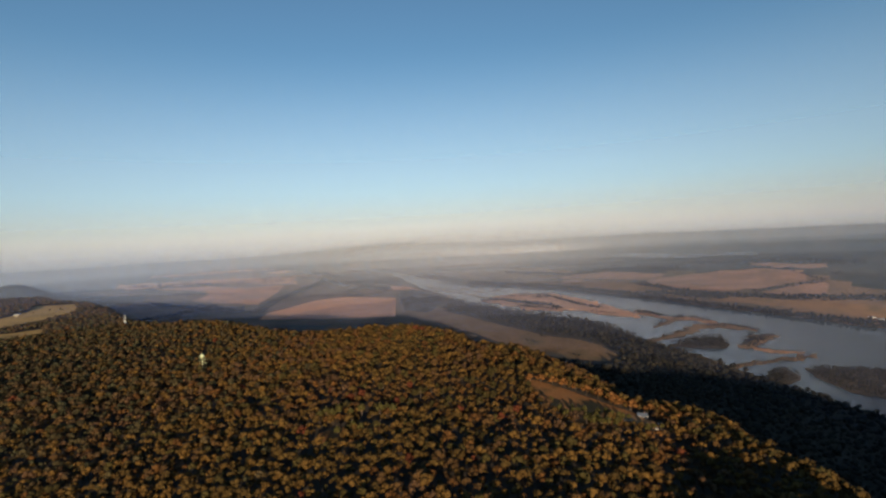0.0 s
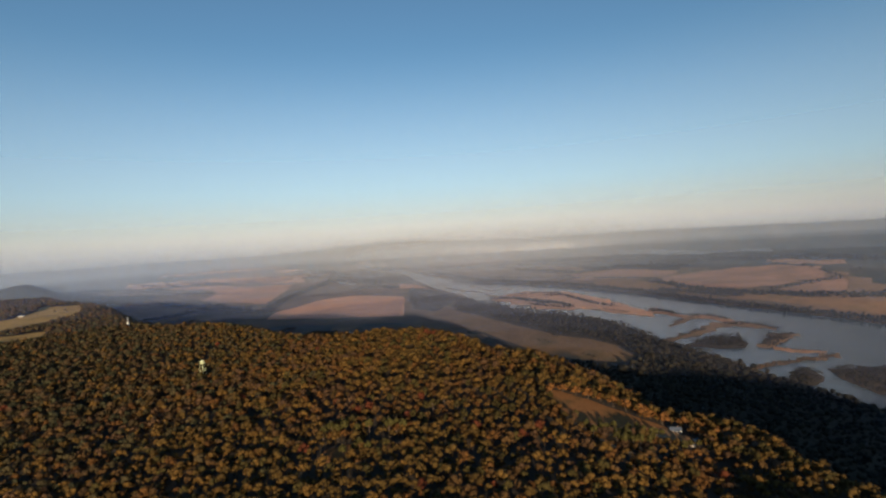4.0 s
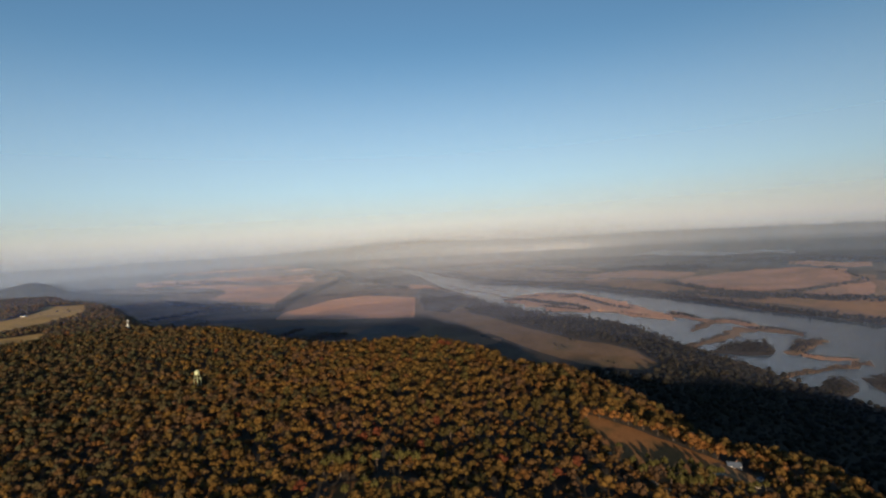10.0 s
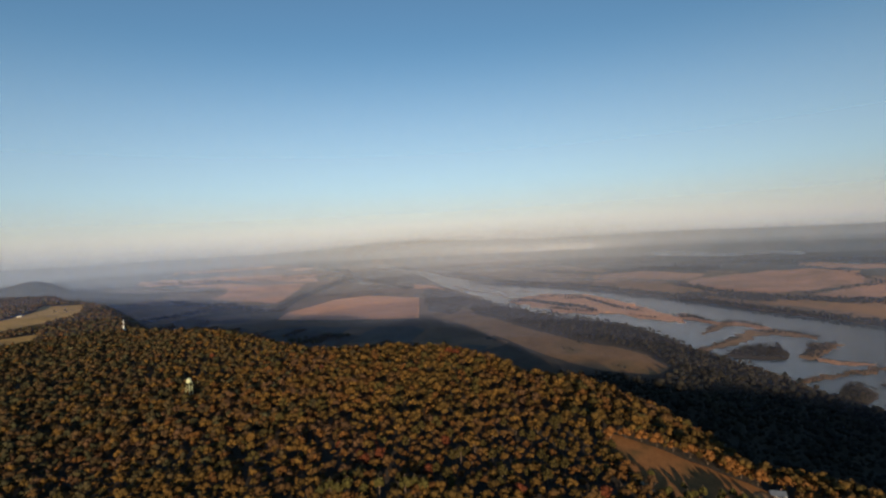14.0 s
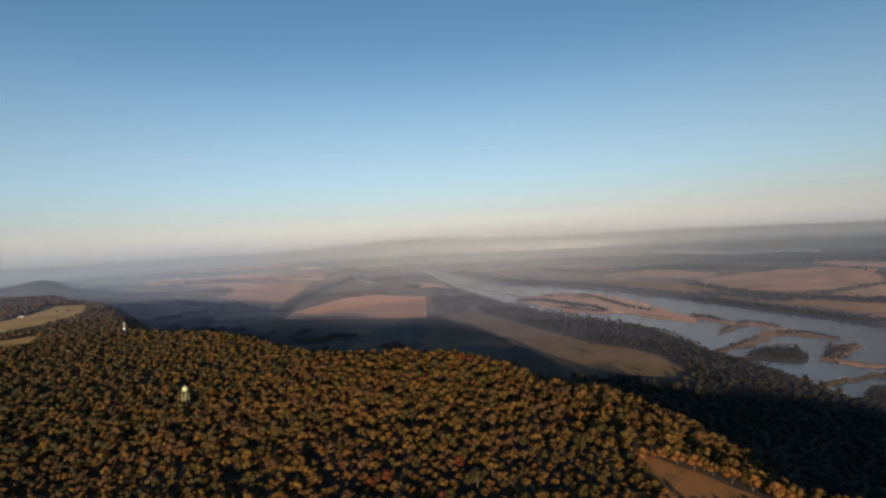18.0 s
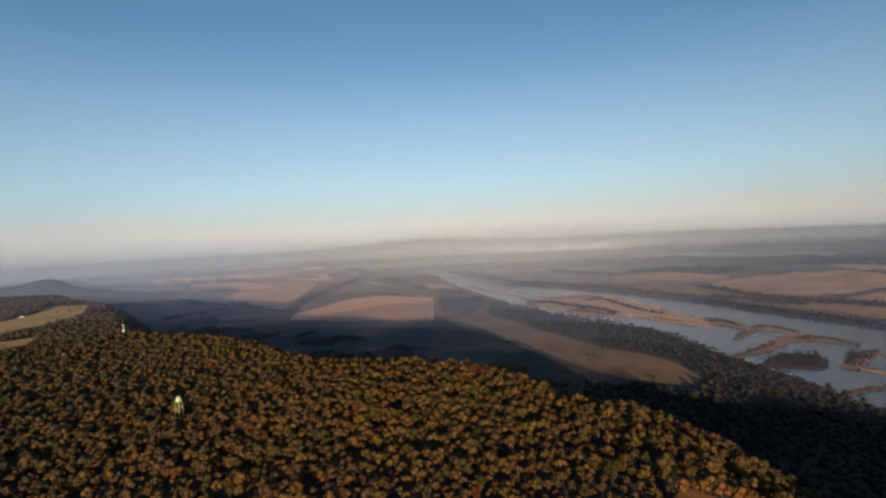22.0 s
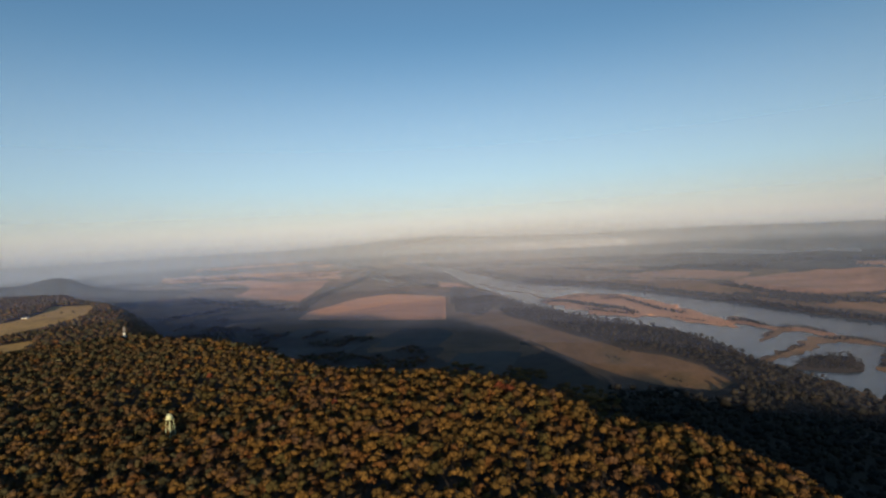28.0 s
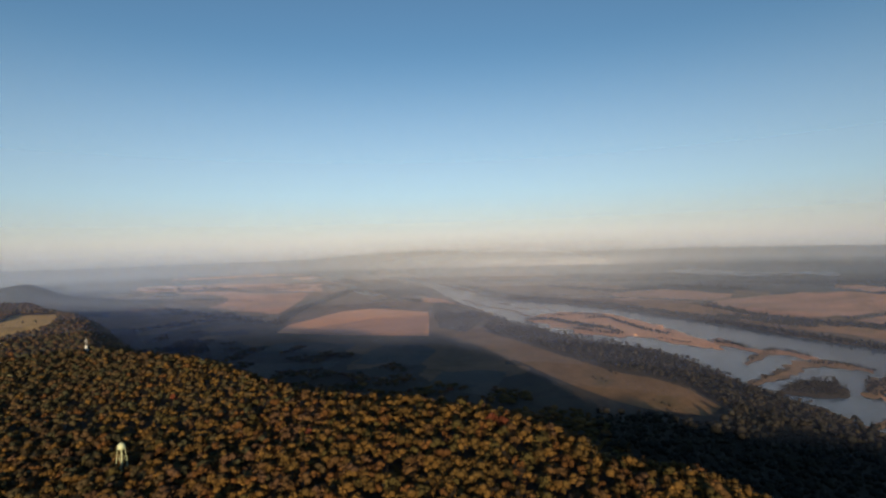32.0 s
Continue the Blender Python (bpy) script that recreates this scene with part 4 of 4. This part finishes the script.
def plant(kind, x, y, size, used):
    m = pose(x, y, height(x, y), 0, 0, (x * 37 + y * 91) % 360) @ Matrix.Scale(size, 4)
    if kind in used:
        copy_thing(kind, m)
    else:
        kind.matrix_basis = m
        used.append(kind)


planted = []
rng = np.random.RandomState(77)
rows_of = 8.2
for i in range(int(88 / rows_of) + 1):
    for j in range(int(160 / rows_of) + 1):
        x, y = -84 + (j + 0.5 * (i % 2) + 0.6 * rng.rand()) * rows_of, 482 + (i + 0.6 * rng.rand()) * rows_of
        w = 0.9 * wave(x, y, 110, 1) + 1.15 * (rng.rand() - 0.5)
        kind = KINDS[int(min(max((w + 0.75) / 1.5, 0), 0.999) * 8)]
        plant(SCARLET if rng.rand() < 0.012 else kind, x, y, 0.72 + 0.4 * rng.rand(), planted)
for x, y, s in ((98, 552, 1.0), (112, 556, 1.0), (124, 555, 1.1), (136, 553, 0.9), (147, 548, 1.1), (158, 543, 1.2), (170, 537, 1.3), (178, 533, 1.0), (187, 527, 1.2), (206, 524, 1.2), (215, 517, 1.1), (212, 506, 1.0), (224, 500, 1.1), (86, 550, 1.0), (218, 488, 0.9)):
    plant(ORANGE, x, y, s, planted)
for x, y, s in ((-128, 476, 1.05), (-122, 480, 1.1), (-116, 478, 1.0), (-110, 481, 1.1), (-98, 476, 0.95), (-88, 479, 1.05), (-70, 477, 1.1), (-64, 480, 1.0), (-58, 476, 1.05), (-92, 452, 0.9), (-84, 447, 0.85), (-104, 443, 0.9),
                (126, 452, 1.0), (134, 455, 0.95), (141, 458, 1.0), (150, 462, 0.9), (168, 474, 0.45), (176, 478, 0.4), (196, 474, 0.45), (206, 476, 0.5), (116, 486, 0.6), (112, 470, 0.8), (118, 474, 0.75), (124, 466, 0.8), (130, 472, 0.7), (136, 478, 0.7), (160, 470, 0.55), (184, 482, 0.35), (100, 470, 0.8), (103, 458, 0.9), (96, 490, 0.7),
                (146, 476, 0.85), (152, 481, 0.9), (158, 478, 0.95), (149, 488, 0.8), (164, 484, 0.8), (140, 484, 0.75), (171, 488, 0.7), (133, 464, 0.9), (145, 468, 0.95), (155, 470, 0.9), (182, 470, 0.8), (190, 476, 0.75), (200, 482, 0.7), (211, 484, 0.75), (126, 480, 0.8), (121, 456, 0.9), (178, 462, 0.85)):
    plant(TALL, x, y, s, planted)
for x, y, s in ((-48, 726, 1.3), (-40, 722, 1.2), (-60, 715, 1.0), (-20, 700, 0.9), (-106, 520, 1.0), (-96, 526, 1.1), (-112, 530, 0.9), (60, 470, 1.0), (5, 474, 1.1)):
    plant(SCARLET, x, y, s, planted)
for x, y, s in ((-1262, 1590, 0.8), (-1236, 1600, 0.9), (-1224, 1592, 0.6), (-1290, 1560, 0.5)):
    plant(KINDS[2], x, y, s, planted)
for x, y, s in ((-770, 1048, 1.1), (-788, 1205, 1.0)):
    plant(PALE, x, y, s, planted)

# ---- clearings, tracks and fields on the mountain ----
tagged(strip("clearing", CLEAR_UP, CLEAR_DOWN, 40, 24, DIRT, 0.6, 3, 14, height), "bare orange-brown clearing in the forest", "clearing", kind="structure")
tagged(islet("yard", 189, 505, 17, 13, -0.2, MEADOW, rise=0.4, lift=0.9, seed=42, base=height), "grassy yard round a farmhouse", "yard", kind="structure")
tagged(islet("clearing", -95, 456, 40, 16, 0.15, DIRT, rise=0.4, lift=0.4, seed=43, base=height), "small bare opening in the forest", "clearing", kind="structure")
tagged(strip("track", [(84, 500), (90, 484), (100, 472), (111, 457), (126, 449), (150, 447)], [(86.5, 502), (92, 486.5), (102, 474.5), (113, 459.5), (127, 452), (150, 450)], 30, 3, TRACK, 1.3, 0.5, 20, height), "pale gravel track along the clearing", "track", kind="structure")
tagged(strip("track", [(150, 488), (165, 492), (180, 497)], [(150.5, 491), (165.5, 495), (181, 500)], 16, 3, TRACK, 1.2, 0.4, 20, height), "pale gravel track to the farmhouse", "track", kind="structure")
tagged(strip("mown_field", [(-1560, 1480), (-1326, 1476), (-1340, 1600), (-1405, 1725)], [(-1400, 1180), (-1130, 1270), (-1105, 1296), (-1110, 1360), (-1115, 1495), (-1190, 1615), (-1295, 1745)], 50, 30, STRAW, 1.6, 5, 60, height), "mown yellow hay field on the mountain", "field", kind="structure")
tagged(strip("mown_field", [(-1200, 1215), (-1074, 1215), (-1026, 1265)], [(-1120, 1090), (-970, 1100), (-940, 1110), (-945, 1170)], 30, 14, STRAW, 1.4, 4, 40, height), "narrow mown yellow field among trees", "field", kind="structure")
tagged(strip("mown_field", [(-1400, 1640), (-1440, 1740)], [(-1370, 1640), (-1400, 1750)], 10, 6, STRAW, 1.6, 3, 40, height), "small mown field behind a tree row", "field", kind="structure")

# ---- haze and mist ----


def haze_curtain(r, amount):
    """A haze-painted sheet r metres off, thickest over the upper reach of the river."""
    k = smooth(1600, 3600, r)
    # two painted haze tints: blue to the sides, pale in the middle
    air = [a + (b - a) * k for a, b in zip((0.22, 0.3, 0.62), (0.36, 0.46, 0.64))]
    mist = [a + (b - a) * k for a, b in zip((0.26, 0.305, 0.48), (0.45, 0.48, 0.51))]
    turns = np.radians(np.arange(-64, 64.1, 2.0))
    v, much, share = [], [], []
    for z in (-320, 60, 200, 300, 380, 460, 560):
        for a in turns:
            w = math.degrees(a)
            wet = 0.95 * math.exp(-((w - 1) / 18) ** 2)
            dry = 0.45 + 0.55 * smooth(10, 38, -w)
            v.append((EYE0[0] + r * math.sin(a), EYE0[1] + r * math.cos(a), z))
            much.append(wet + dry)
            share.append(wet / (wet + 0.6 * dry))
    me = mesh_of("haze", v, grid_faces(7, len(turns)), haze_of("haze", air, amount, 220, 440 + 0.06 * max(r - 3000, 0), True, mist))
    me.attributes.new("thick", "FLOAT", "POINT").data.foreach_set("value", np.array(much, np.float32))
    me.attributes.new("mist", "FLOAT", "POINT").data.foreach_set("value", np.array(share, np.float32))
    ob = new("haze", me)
    return tagged(ob, "thin haze sheet, tinted blue aside and pale over the river", "haze", kind="stuff")


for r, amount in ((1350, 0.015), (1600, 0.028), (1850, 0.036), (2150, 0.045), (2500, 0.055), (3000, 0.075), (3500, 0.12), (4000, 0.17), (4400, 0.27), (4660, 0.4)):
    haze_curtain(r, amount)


def horizon_haze(r, colour, amount, low, high, label):
    """A sheet painted as the brightest air, low along the horizon, thinning upwards."""
    turns = np.radians(np.arange(-64, 64.1, 2.0))
    steps = [230 + (high - 230) * (n / 12) ** 1.5 for n in range(13)]
    v = [(EYE0[0] + r * math.sin(a), EYE0[1] + r * math.cos(a), z) for z in steps for a in turns]
    ob = new("haze", mesh_of("haze", v, grid_faces(13, len(turns)), haze_of("painted horizon haze", colour, amount, low, high)))
    return tagged(ob, label, "haze", kind="stuff")


# sheets that put the horizon's haze and glow into their colour
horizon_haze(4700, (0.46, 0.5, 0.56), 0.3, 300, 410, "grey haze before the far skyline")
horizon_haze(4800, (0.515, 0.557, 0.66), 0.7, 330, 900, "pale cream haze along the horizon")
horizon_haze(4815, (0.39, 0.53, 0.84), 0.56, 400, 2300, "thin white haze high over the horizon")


def mist_bank(r, a0, a1, z0, z1, amount):
    cols, rows = 40, 9
    v, k = [], []
    for i in range(rows):
        for j in range(cols):
            a = radians(a0 + (a1 - a0) * j / (cols - 1))
            e = (1 - (2 * j / (cols - 1) - 1) ** 2) * (1 - (2 * i / (rows - 1) - 1) ** 2)
            v.append((EYE0[0] + r * math.sin(a), EYE0[1] + r * math.cos(a), z0 + (z1 - z0) * i / (rows - 1)))
            k.append(max(0.0, e * (0.75 + 0.5 * wave(math.degrees(a), v[-1][2] / 14, 3.0, 8))))
    me = mesh_of("mist", v, grid_faces(rows, cols), haze_of("mist", (0.85, 0.84, 0.84), amount, 400, 460, True))
    me.attributes.new("thick", "FLOAT", "POINT").data.foreach_set("value", np.array(k, np.float32))
    return tagged(new("mist", me), "low white mist bank lying over far fields", "mist", kind="stuff")


mist_bank(4500, -8, 19, 190, 268, 0.55)
mist_bank(4450, -3, 17, 188, 250, 0.4)
